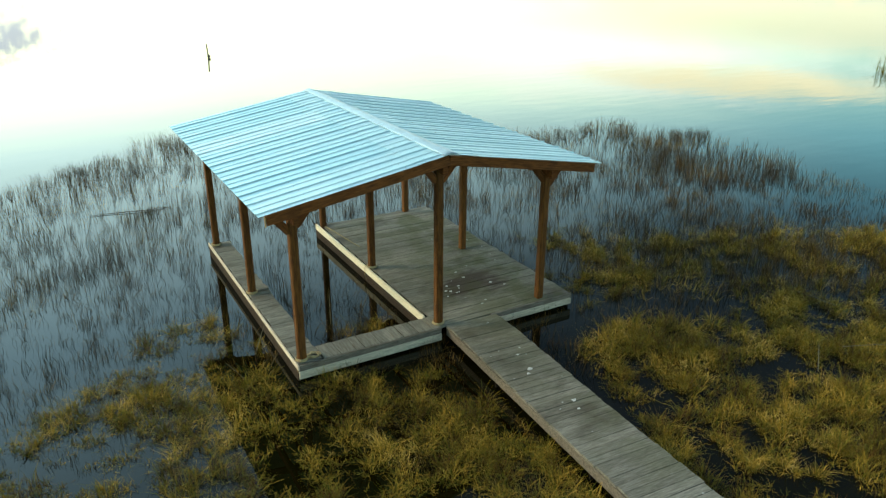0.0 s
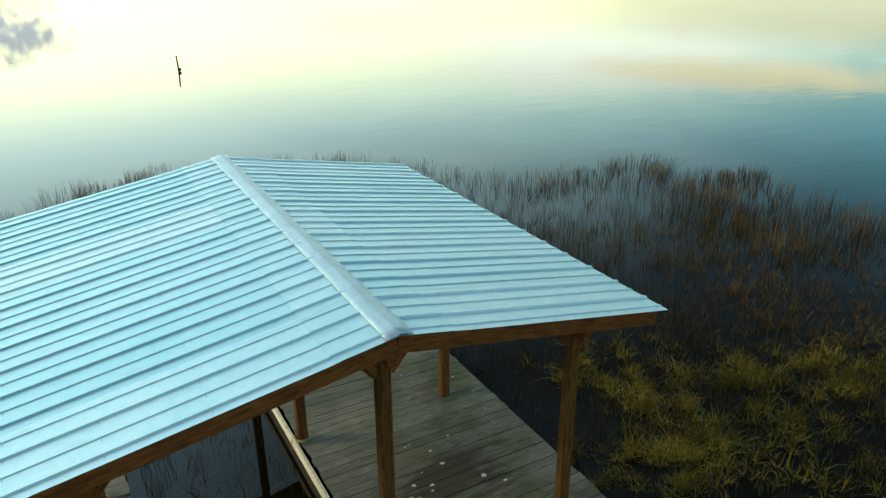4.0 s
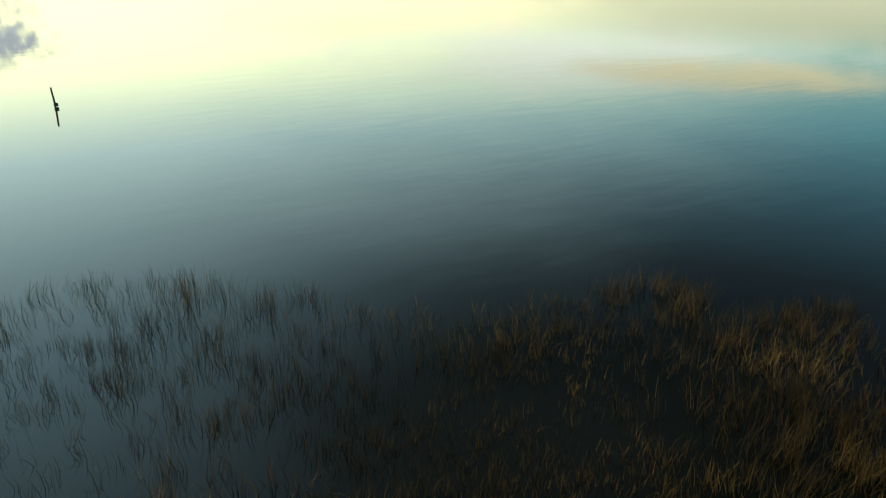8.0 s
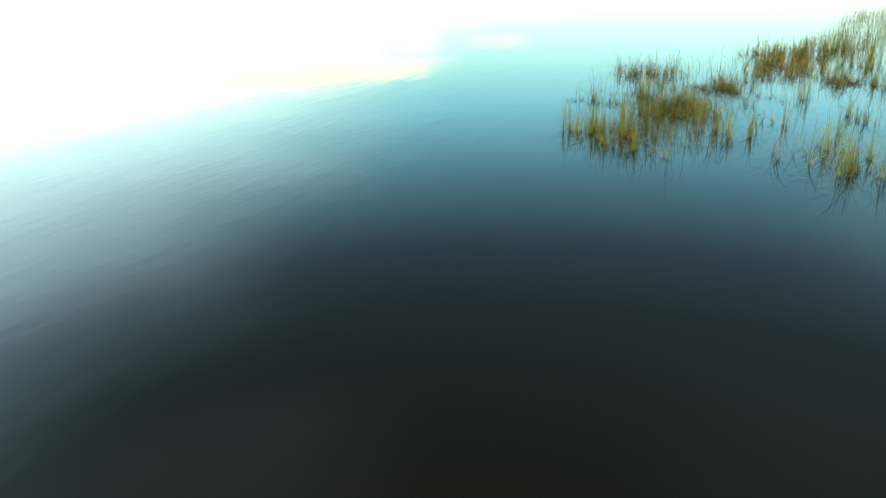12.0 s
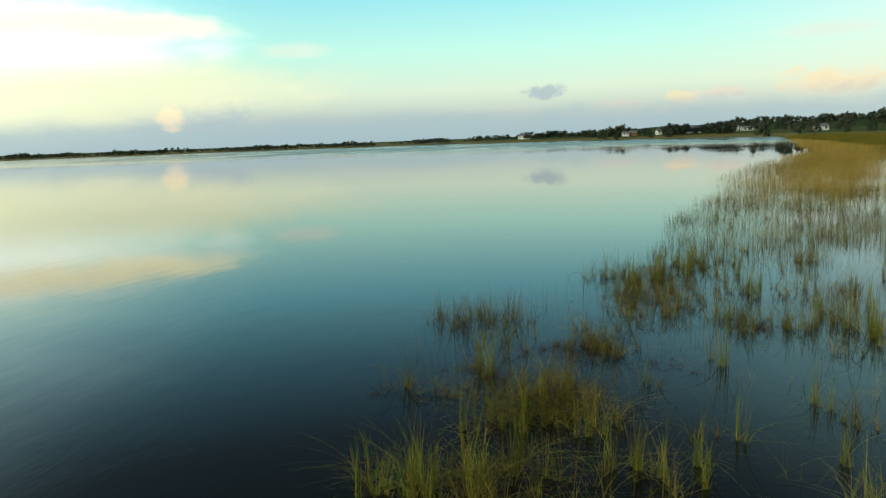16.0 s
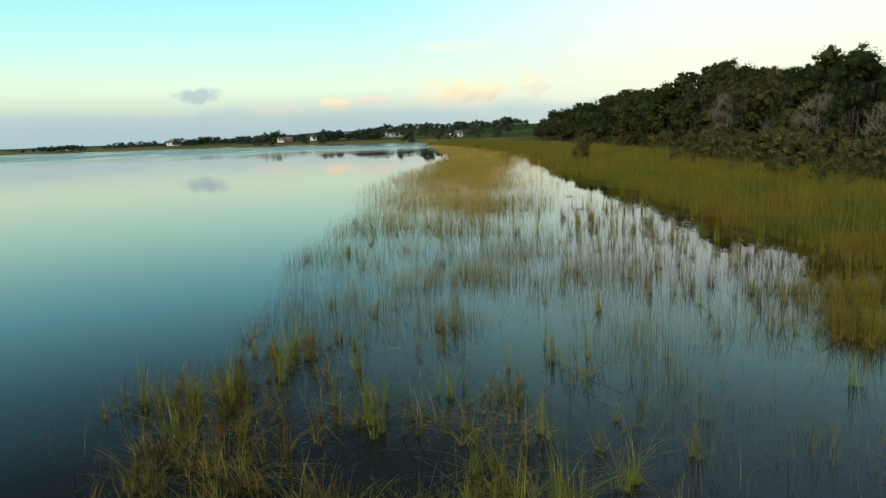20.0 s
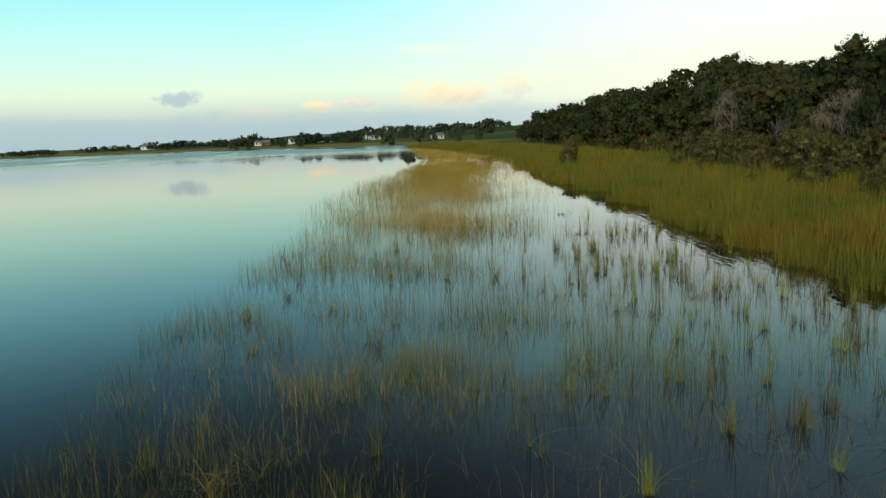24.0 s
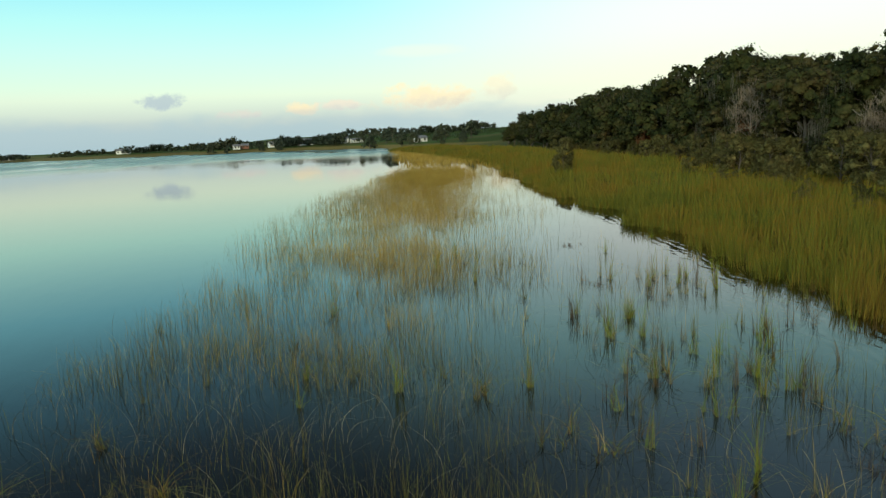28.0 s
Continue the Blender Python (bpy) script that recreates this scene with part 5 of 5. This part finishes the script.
def make_shore_grass():
    rng = np.random.default_rng(23)
    for n, x0, x1, power, steps, label in ((60000, -40, 58, 1.0, 1, "golden-green marsh grass along the near bank"), (105000, 54, 130, 1.0, 2, "tall golden-green marsh grass along the lake shore"), (110000, 128, 475, 1.5, 1, "wide band of golden marsh grass before the woods")):
        x = x0 + (rng.random(n) ** power) * (x1 - x0)
        s = shore(x)
        deep = np.interp(x, [-40, 50, 92, 112, 140, 200, 300, 470], [14, 26, 30, 32, 34, 26, 32, 30])
        y = s + 0.1 + 3.6 * (field_noise(x, s, 4.0, 61) - 0.5) + 2.2 * (field_noise(x, s, 1.3, 62) - 0.5) - rng.random(n) ** 1.15 * deep
        # tufts: ten blades share a foot and lean together
        k = np.arange(n) // 10 * 10
        x, y = x[k] + rng.normal(0, 0.16, n) * np.interp(x, [60, 200, 470], [1, 3, 8]), y[k] + rng.normal(0, 0.16, n) * np.interp(x, [60, 200, 470], [1, 3, 8])
        tall = (0.8 + 0.85 * field_noise(x, y, 2.2, 63)) * rng.uniform(0.65, 1.3, n)[k]
        h = tall * rng.uniform(0.5, 1.2, n)
        w = rng.uniform(0.017, 0.034, n) * np.interp(x, [-40, 40, 58, 90, 150, 290, 470], [1.6, 1.6, 1.0, 1.25, 2.6, 7.0, 14.0])
        h = h * np.interp(x, [-40, 30, 58], [0.45, 0.5, 1.0])
        base = np.stack([x, y, np.maximum(land_form(x, y), 0) - 0.05], 1)
        clear = clear_of_dock(HUB[0] + SCALE * (x - HUB[0]), HUB[1] + SCALE * (y - HUB[1]))
        v, q, t = blades(rng, base, np.where(clear, h, 0.02), w, np.abs(rng.normal(0.2, 0.35, n))[k] * rng.uniform(0.4, 1.6, n), 0.75, steps, rng.uniform(0, 2 * np.pi, n)[k] + rng.normal(0, 0.5, n))
        stuff("shore_grass", v, q, t, shore_mat, label, "grass")


def make_bank_fringe():
    """Grass that stands in the water along the bank."""
    rng = np.random.default_rng(29)
    n = 38000
    k = np.arange(n) // 8 * 8
    x = (56 + rng.random(n) ** 1.2 * 150)[k]
    s = shore(x)
    y = s + 3.2 * (field_noise(x, s, 4.0, 61) - 0.5) + rng.uniform(-1.2, 1.9, n)[k] * rng.random(n)[k] ** 0.6 + rng.normal(0, 0.12, n)
    x = x + rng.normal(0, 0.14, n)
    base = np.stack([x, y, np.full(n, -0.06)], 1)
    h = (0.8 + 0.8 * field_noise(x, y, 2.0, 64)) * rng.uniform(0.5, 1.2, n)
    w = rng.uniform(0.011, 0.022, n) * np.interp(x, [56, 90, 150, 210], [1.0, 1.25, 2.4, 4.5])
    v, q, t = blades(rng, base, h, w, np.abs(rng.normal(0.15, 0.35, n))[k] * rng.uniform(0.5, 1.5, n), 0.75, 2, rng.uniform(0, 2 * np.pi, n)[k] + rng.normal(0, 0.5, n))
    stuff("bank_grass", v, q, t, shore_mat, "ragged golden marsh grass standing in the water's edge", "grass")


make_bed()
make_bank_fringe()
make_clumps()
make_shore_grass()


# ---- woods ----
def limbs(q, height, spread, count, start=0.28, thick=0.26, twigs=3, lean=0.0):
    bm = bmesh.new()
    tips = []
    top = Vector((lean * height, q.uniform(-0.05, 0.05) * height, height * 0.8))
    mid = top * 0.5 + Vector((q.uniform(-0.3, 0.3), q.uniform(-0.3, 0.3), 0))
    tube([(0, 0, -0.4), mid * 0.5, mid, top], [thick * 1.25, thick * 0.9, thick * 0.65, thick * 0.2], 8, bm)
    for k in range(count):
        u = start + (0.95 - start) * k / count
        foot = mid * (2 * u) if u < 0.5 else mid.lerp(top, 2 * u - 1)
        a = k * 2.4 + q.uniform(-0.5, 0.5)
        reach = spread * (1.0 - 0.45 * u) * q.uniform(0.7, 1.1)
        tip = foot + Vector((math.cos(a) * reach, math.sin(a) * reach, height * q.uniform(0.08, 0.24)))
        elbow = foot.lerp(tip, 0.5) + Vector((0, 0, height * 0.05))
        r = thick * (0.5 - 0.3 * u)
        tube([foot, elbow, tip], [r, r * 0.65, r * 0.2], 6, bm, False)
        tips.append(tip)
        for _ in range(twigs):
            e = elbow.lerp(tip, q.random()) + Vector((q.uniform(-1, 1), q.uniform(-1, 1), q.uniform(0.1, 1.0))) * spread * 0.3
            tube([elbow.lerp(tip, q.random() * 0.6), e], [r * 0.4, r * 0.1], 5, bm, False)
            tips.append(e)
    tips.append(top)
    return bm, tips


def ball(level):
    bm = bmesh.new()
    bmesh.ops.create_icosphere(bm, subdivisions=level, radius=1.0)
    v, f = np.array([p.co[:] for p in bm.verts]), np.array([[p.index for p in t.verts] for t in bm.faces])
    bm.free()
    return v, f


BALLS = [ball(1), ball(2)]


def crown_mesh(rng, lobes, radii, middle, cards, size, mat, flat=0.82):
    """Rounded lobes: a rough leafy heart in each, under a loose shell of leaf sprays."""
    vs, ns, tris, o = [], [], [], 0
    for c, r in zip(lobes, radii):
        bv, bf = BALLS[1 if r > np.median(radii) * 1.5 else 0]
        rough = 0.50 * (1 + rng.normal(0, 0.18, len(bv)))
        vs.append(c + bv * (r * rough)[:, None] * np.array([1, 1, flat]))
        ns.append(bv)
        tris.append(bf + o)
        o += len(bv)
    k = rng.choice(len(lobes), cards, p=radii ** 2 / (radii ** 2).sum())
    d = rng.normal(0, 1, (cards, 3)) + np.array([0, 0, 0.15])
    d /= np.linalg.norm(d, axis=1)[:, None]
    p = lobes[k] + d * (radii[k] * (0.42 + 0.66 * rng.random(cards) ** 0.7))[:, None] * np.array([1, 1, flat])
    nrm = d + rng.normal(0, 0.55, (cards, 3))
    a = np.cross(nrm, rng.normal(0, 1, (cards, 3)))
    a /= np.linalg.norm(a, axis=1)[:, None]
    b = np.cross(a, nrm)
    b /= np.linalg.norm(b, axis=1)[:, None]
    s = (size * rng.uniform(0.5, 1.35, cards))[:, None]
    vs.append(np.stack([p - a * s, p + b * s * 0.6, p + a * s, p - b * s * 0.6], 1).reshape(-1, 3))
    ns.append(np.repeat(d + rng.normal(0, 0.42, (cards, 3)), 4, 0))
    quads = o + (np.arange(cards) * 4)[:, None] + np.array([[0, 1, 2, 3]])
    v, n = np.concatenate(vs), np.concatenate(ns)
    out = v - middle
    out /= np.linalg.norm(out, axis=1)[:, None] + 1e-6
    n = n + 0.55 * out + np.array([0, 0, 0.1])
    n /= np.linalg.norm(n, axis=1)[:, None]
    v[:, 2] = np.maximum(v[:, 2], 0.03)
    return grid_mesh("crown", v, [np.concatenate(tris), quads], mat, n)


def make_tree(seed, height, spread, cards, mat, label, category="tree", moss=0, count=13, size=0.14, lobe=0.125, start=0.12, sub=6):
    q, rng = random.Random(seed), np.random.default_rng(seed)
    root = tagged(empty(category), label, category)
    bm, tips = limbs(q, height, spread, count, start, thick=0.022 * height, twigs=2)
    part("trunk", bm, bark_mat, root)
    c = np.array([t[:] for t in tips])
    r = height * lobe * rng.uniform(0.65, 1.2, len(c))
    k = np.repeat(np.arange(len(c)), sub)
    d = rng.normal(0, 1, (len(k), 3)) + np.array([0, 0, 0.5])
    d /= np.linalg.norm(d, axis=1)[:, None]
    c2, r2 = c[k] + d * (r[k] * rng.uniform(0.7, 1.05, len(k)))[:, None] * np.array([1, 1, 0.85]), r[k] * rng.uniform(0.28, 0.58, len(k))
    lobes, radii = np.concatenate([c, c2]), np.concatenate([r, r2])
    crown = new("crown", crown_mesh(rng, lobes, radii, np.array([0, 0, height * 0.42]), cards, size, mat))
    crown.parent = root
    root["top"] = float(np.max(lobes[:, 2] + radii * 0.8))
    if moss:
        k = rng.integers(0, len(c), moss)
        way = c[k] * np.array([1, 1, 0]) / (np.linalg.norm(c[k][:, :2], axis=1)[:, None] + 0.1)
        base = c[k] + way * (r[k] * 0.85)[:, None] + rng.normal(0, 0.9, (moss, 3))
        base = np.repeat(base, 14, 0) + rng.normal(0, 0.4, (moss * 14, 3))
        v, qd, t = blades(rng, base, -rng.uniform(0.4, 1.8, len(base)), rng.uniform(0.03, 0.075, len(base)), rng.uniform(0, 0.15, len(base)), 0.5, 2)
        m = new("hanging_moss", grid_mesh("hanging_moss", v, [qd, t], moss_mat))
        m.parent = root
        m["label"], m["kind"] = "grey hanging moss", "stuff"
    return root


def ground_at(x, y):
    return float(land_form(np.array([x]), np.array([y]))[0])


def plant(kinds, spots, group, q):
    """The first of each kind is moved to its place, the rest are copies."""
    used = set()
    for x, y, k, s in spots:
        m = pose(x, y, ground_at(x, y) - 0.1, 0, 0, q.uniform(0, 360))
        if k in used:
            ob = copy_thing(kinds[k], m)
        else:
            ob = kinds[k]
            ob.matrix_basis = m
            used.add(k)
        ob.scale = (s * q.uniform(0.92, 1.1), s * q.uniform(0.92, 1.1), s)
        ob["group"] = group


WOOD_X, WOOD_Y = [80, 92, 112, 125, 141, 200, 232, 370, 420], [-54, -58, -63, -67, -70, -88, -92, -122, -134]


def wood_edge(x):
    return float(np.interp(x, WOOD_X, WOOD_Y))


def wood_top(x):
    """Height of the tree tops along the wood's edge."""
    return float(np.interp(x, [85, 100, 115, 124, 130, 137, 148, 156, 162, 169, 176, 190, 215, 240, 300, 350, 380, 400], [9.5, 11.5, 14.6, 17.2, 17.6, 15.9, 16.2, 17.5, 19.0, 19.8, 19.4, 19.2, 18.6, 17.9, 17.2, 15.7, 12.6, 9.8]))


def make_woods():
    q = random.Random(12)
    oak = "broad dark green oak with grey hanging moss at the wood's edge"
    kinds = [make_tree(200, 14, 5.0, 13000, leaf_mat, oak, moss=34), make_tree(201, 15, 4.4, 12500, leaf_mat, oak, moss=40), make_tree(202, 12, 5.4, 13000, leaf_mat, oak, moss=40),
             make_tree(203, 16, 4.0, 9500, leaf_mat, "tall dark green tree with an open uneven crown", moss=8, lobe=0.095), make_tree(204, 11, 4.8, 11500, leaf_mat, oak, moss=60)]
    kinds += [make_tree(210 + k, h, w, 3600, leaf_mat, oak, moss=10, size=0.27, sub=4) for k, (h, w) in enumerate(((14, 5.4), (15, 4.6), (12, 5.6)))]
    spots = []
    for row, (off, step) in enumerate(((2.0, 6.6), (9.0, 7.0), (18, 9.0))):
        x = 88.0
        while x < 398:
            px, py = x + q.uniform(-2, 2), wood_edge(x) - off + q.uniform(-2.2, 2.2)
            k = q.randrange(5) if x < 170 and row < 2 else 5 + q.randrange(3)
            tall = wood_top(px) * (q.uniform(0.70, 0.92) if row == 0 else q.uniform(0.80, 1.05))
            spots.append((px, py, k, (tall - ground_at(px, py)) / kinds[k]["top"]))
            x += step * (1 + 0.35 * max(0, (x - 150) / 150)) * q.uniform(0.8, 1.2)
    for x, back, k, tall in ((169, 4, 0, 19.3), (129.5, 4, 3, 17.3), (177, 6, 1, 18.8), (152, 3, 4, 14.5), (236, 5, 5, 17.6), (358, 4, 6, 15.8)):
        py = wood_edge(x) - back
        spots.append((x, py, k, (tall - ground_at(x, py)) / kinds[k]["top"]))
    plant(kinds, spots, "oaks along the shore", q)
    shrubs = [make_tree(220, 3.4, 1.5, 4200, shrub_mat, "grey-green willowy shrub between marsh and wood", "shrub", 0, 10, 0.055, 0.12, 0.06, 4),
              make_tree(221, 4.6, 1.4, 4600, shrub_mat, "tall olive shrub between marsh and wood", "shrub", 0, 12, 0.06, 0.10, 0.06, 4),
              make_tree(222, 2.4, 1.4, 3000, shrub_mat, "low olive shrub in the marsh grass", "shrub", 0, 9, 0.05, 0.13, 0.05, 4)]
    spots = [(175, -53.5, 1, 1.15), (173, -52.3, 0, 1.1), (150.5, -67.5, 1, 1.1), (152.5, -66.8, 0, 1.2), (148.5, -67.5, 0, 1.1), (155.5, -68.8, 1, 1.2), (125.5, -62.8, 1, 1.1), (128.5, -62.5, 0, 1.2), (107, -56.5, 1, 1.0), (110, -56, 0, 1.2)]
    for _ in range(80):
        x = 88 + 75 * q.random()
        spots.append((x, wood_edge(x) + q.uniform(0.5, 9.5), q.choice([0, 1, 2, 0, 1]), q.uniform(0.6, 1.1)))
    for _ in range(110):
        x = 86 + 190 * q.random() ** 1.9
        spots.append((x, wood_edge(x) + (q.uniform(0, 17) if x < 150 and q.random() < 0.6 else abs(q.gauss(1.0, 3.0))), q.choice([0, 1, 2, 2, 0]), q.uniform(0.75, 1.35)))
    for _ in range(26):
        x = q.uniform(94, 140)
        spots.append((x, wood_edge(x) + q.uniform(9, 19), 2, q.uniform(0.45, 0.8)))
    plant(shrubs, spots, "shrubs before the wood", q)
    rust = make_tree(230, 6.0, 1.8, 1500, rust_mat, "small rust-brown tree before the dark oaks", "tree", 0, 8, 0.13, 0.13, 0.15, 4)
    plant([rust], [(157.0, -73.5, 0, 1.1), (205, -87, 0, 1.3), (118, -62, 0, 0.8)], "rusty trees", q)


def make_dead_trees():
    q = random.Random(31)
    for x, y, h, z in ((153.5, -70.5, 11.5, 0), (127, -66.5, 9.5, 0), (109, -60.5, 7.5, 0)):
        root = tagged(empty("dead_tree", x, y, ground_at(x, y) - 0.1, 40), "bare pale dead tree before the dark wood", "tree", group="dead trees")
        bm, tips = limbs(q, h, 3.9, 13, 0.42, 0.12, 4)
        for t in list(tips):
            for _ in range(5):
                e = t + Vector((q.uniform(-1, 1), q.uniform(-1, 1), q.uniform(-0.1, 1.0))) * 0.9
                tube([t - Vector((0, 0, 0.3)), e], [0.025, 0.008], 4, bm, False)
        part("trunk", bm, dead_mat, root)
        rng = np.random.default_rng(int(x))
        base = np.array([t[:] for t in tips])[rng.integers(0, len(tips), 90)] + rng.normal(0, 0.35, (90, 3))
        base = np.repeat(base, 9, 0) + rng.normal(0, 0.25, (810, 3))
        v, qd, t = blades(rng, base, -rng.uniform(0.3, 1.3, 810), rng.uniform(0.025, 0.06, 810), rng.uniform(0, 0.3, 810), 0.5, 2)
        moss = new("hanging_moss", grid_mesh("hanging_moss", v, [qd, t], tan_moss))
        moss.parent = root
        moss["label"], moss["kind"] = "pale tan hanging moss", "stuff"


make_woods()
make_dead_trees()


# ---- far shore ----
def far_point(az, back=0.0):
    r = float(np.interp(az, FAR_AZ, FAR_R)) + back
    return 45 - r * math.sin(radians(az)), 6 + r * math.cos(radians(az))


def make_far_woods():
    rng = np.random.default_rng(77)
    cs, rs = [], []
    for az in np.arange(-113, 40, 0.22):
        for back in (22, 50, 270):
            a = az + rng.uniform(-0.15, 0.15)
            gap = field_noise(np.array([a * 6.0]), np.array([back * 1.0]), 9.0, 71)[0]
            if gap < 0.12 or (back == 22 and gap < 0.5) or (back < 200 and a < -99.0) or (back > 200 and (a > -96 or a < -110.5)):
                continue
            x, y = far_point(a, back + rng.uniform(-8, 8))
            h = rng.uniform(5.0, 9.0) * (0.5 + 0.9 * gap) * float(np.interp(a, [-100, -92, -85, -75], [1.15, 1.1, 0.9, 0.75]))
            z = ground_at(x, y)
            for _ in range(7):
                cs.append((x + rng.normal(0, h * 0.38), y + rng.normal(0, h * 0.38), z + h * rng.uniform(0.1, 0.75)))
                rs.append(h * rng.uniform(0.20, 0.34))
    me = crown_mesh(rng, np.array(cs), np.array(rs), np.array([45.0, 6.0, -400.0]), len(cs) * 14, 0.7, hazed_leaf_mat)
    tagged(new("far_woods", me), "dark belt of distant trees along the far lake shore", "woods", kind="stuff")


def make_orchard():
    """Rows of small fruit trees on the slope behind the lake."""
    rng = np.random.default_rng(83)
    cs, rs = [], []
    for back in range(75, 250, 13):
        for az in np.arange(-112.5, -98.8, 0.17):
            if rng.random() < 0.12:
                continue
            x, y = far_point(az, back + rng.uniform(-1, 1))
            cs.append((x, y, ground_at(x, y) + 0.9))
            rs.append(rng.uniform(0.8, 1.4))
    me = crown_mesh(rng, np.array(cs), np.array(rs), np.array([45.0, 6.0, -400.0]), len(cs) * 5, 0.5, orchard_mat)
    tagged(new("orchard", me), "rows of small green fruit trees on the slope behind the lake", "orchard", kind="stuff")


def make_far_trees():
    q = random.Random(41)
    kinds = [make_tree(300, 9, 3.6, 420, hazed_leaf_mat, "round dark tree standing alone on the far shore", "tree", 0, 8, 0.5, 0.16, 0.12, 3),
             make_tree(301, 8, 3.0, 380, hazed_leaf_mat, "dark green tree by the houses on the far shore", "tree", 0, 8, 0.5, 0.16, 0.12, 3)]
    spots = [(505, -112, 0, 1.1), (512, -128, 1, 0.7), (530, -140, 0, 1.2), (478, -122, 1, 0.6), (560, -95, 0, 1.2), (575, -110, 1, 1.2), (600, -120, 0, 1.3), (620, -100, 1, 1.2), (496, -146, 0, 1.25), (487, -138, 1, 0.9), (520, -133, 1, 1.0), (530, -110, 0, 1.1), (548, -126, 1, 0.9), (700, -60, 0, 1.0), (690, -44, 1, 1.0), (715, -30, 0, 0.9), (735, -2, 1, 1.0), (745, 12, 0, 1.1), (700, -84, 1, 0.9), (470, -132, 1, 0.7)]
    plant(kinds, spots, "single trees on the far shore", q)


def make_house(x, y, rz, w, d, h, wall, label):
    root = tagged(empty("house", x, y, ground_at(x, y), rz), label, "house", group="houses on the far shore")
    bm = box(-w / 2, w / 2, -d / 2, d / 2, -0.5, h, 0.0)
    for s in (-1, 1):
        a = [bm.verts.new(p) for p in ((s * w / 2, -d / 2, h), (s * w / 2, d / 2, h), (s * w / 2, 0, h + d * 0.28))]
        bm.faces.new(a if s > 0 else a[::-1])
    part("wall", bm, wall, root)
    bm = bmesh.new()
    for s in (-1, 1):
        pts = [(-w / 2 - 0.5, s * (d / 2 + 0.5), h - 0.28), (w / 2 + 0.5, s * (d / 2 + 0.5), h - 0.28), (w / 2 + 0.5, 0, h + d * 0.28 + 0.05), (-w / 2 - 0.5, 0, h + d * 0.28 + 0.05)]
        lo = [bm.verts.new(p) for p in pts]
        hi = [bm.verts.new((p[0], p[1], p[2] + 0.18)) for p in pts]
        bm.faces.new(lo[::-1])
        bm.faces.new(hi)
        for i in range(4):
            bm.faces.new((lo[i], lo[(i + 1) % 4], hi[(i + 1) % 4], hi[i]))
    bmesh.ops.recalc_face_normals(bm, faces=bm.faces[:])
    part("roof", bm, roof_grey, root)
    n = max(2, int(w / 3.5))
    for k in range(n):
        xx = -w / 2 + w * (k + 0.5) / n
        win = part("window", box(xx - 0.6, xx + 0.6, -d / 2 - 0.05, -d / 2 + 0.05, 0.9, 2.3, 0.02), window_dark, root)
        part("frame", box(xx - 0.72, xx + 0.72, -d / 2 - 0.09, -d / 2 - 0.055, 2.3, 2.45, 0.0), wall_white, win)
    part("door", box(-w / 2 - 0.05, -w / 2 + 0.05, -0.5, 0.5, 0, 2.1, 0.02), window_dark, root)


make_far_woods()
make_orchard()
make_far_trees()
for az, dist, rz, w, d, h, wall, text in ((-90.9, 706, -80, 7, 7, 3.4, wall_white, "white gabled house among trees by the far shore"), (-91.5, 712, -80, 8, 7, 3.6, wall_red, "low red-brown house beside the far shore"),
                                          (-93.6, 690, -75, 11, 8, 4.0, wall_white, "white house half hidden by trees on the far shore"), (-96.0, 690, -75, 18, 9, 5.5, wall_white, "large white house with a grey roof on the far shore"),
                                          (-98.7, 650, -75, 13, 9, 5.5, wall_white, "white house with a grey roof on the far shore"), (-99.9, 640, -70, 16, 6, 3.2, wall_white, "long low pale house behind the lake"),
                                          (-104.7, 492, -70, 10, 7, 3.4, wall_white, "low white house behind the reeds"), (-83.1, 830, -100, 16, 9, 4.0, wall_white, "small white house in the far trees"),
                                          (-76.0, 930, -100, 14, 8, 4.0, wall_white, "small white house in the far trees")):
    make_house(58.7 - dist * math.sin(radians(az)), 1 + dist * math.cos(radians(az)), rz, w * 0.8, d * 0.7, h * 0.8, wall, text)
for ob in set(bpy.data.objects) - by_the_dock:
    if ob.parent is None:
        ob.matrix_basis = SHRINK @ ob.matrix_basis
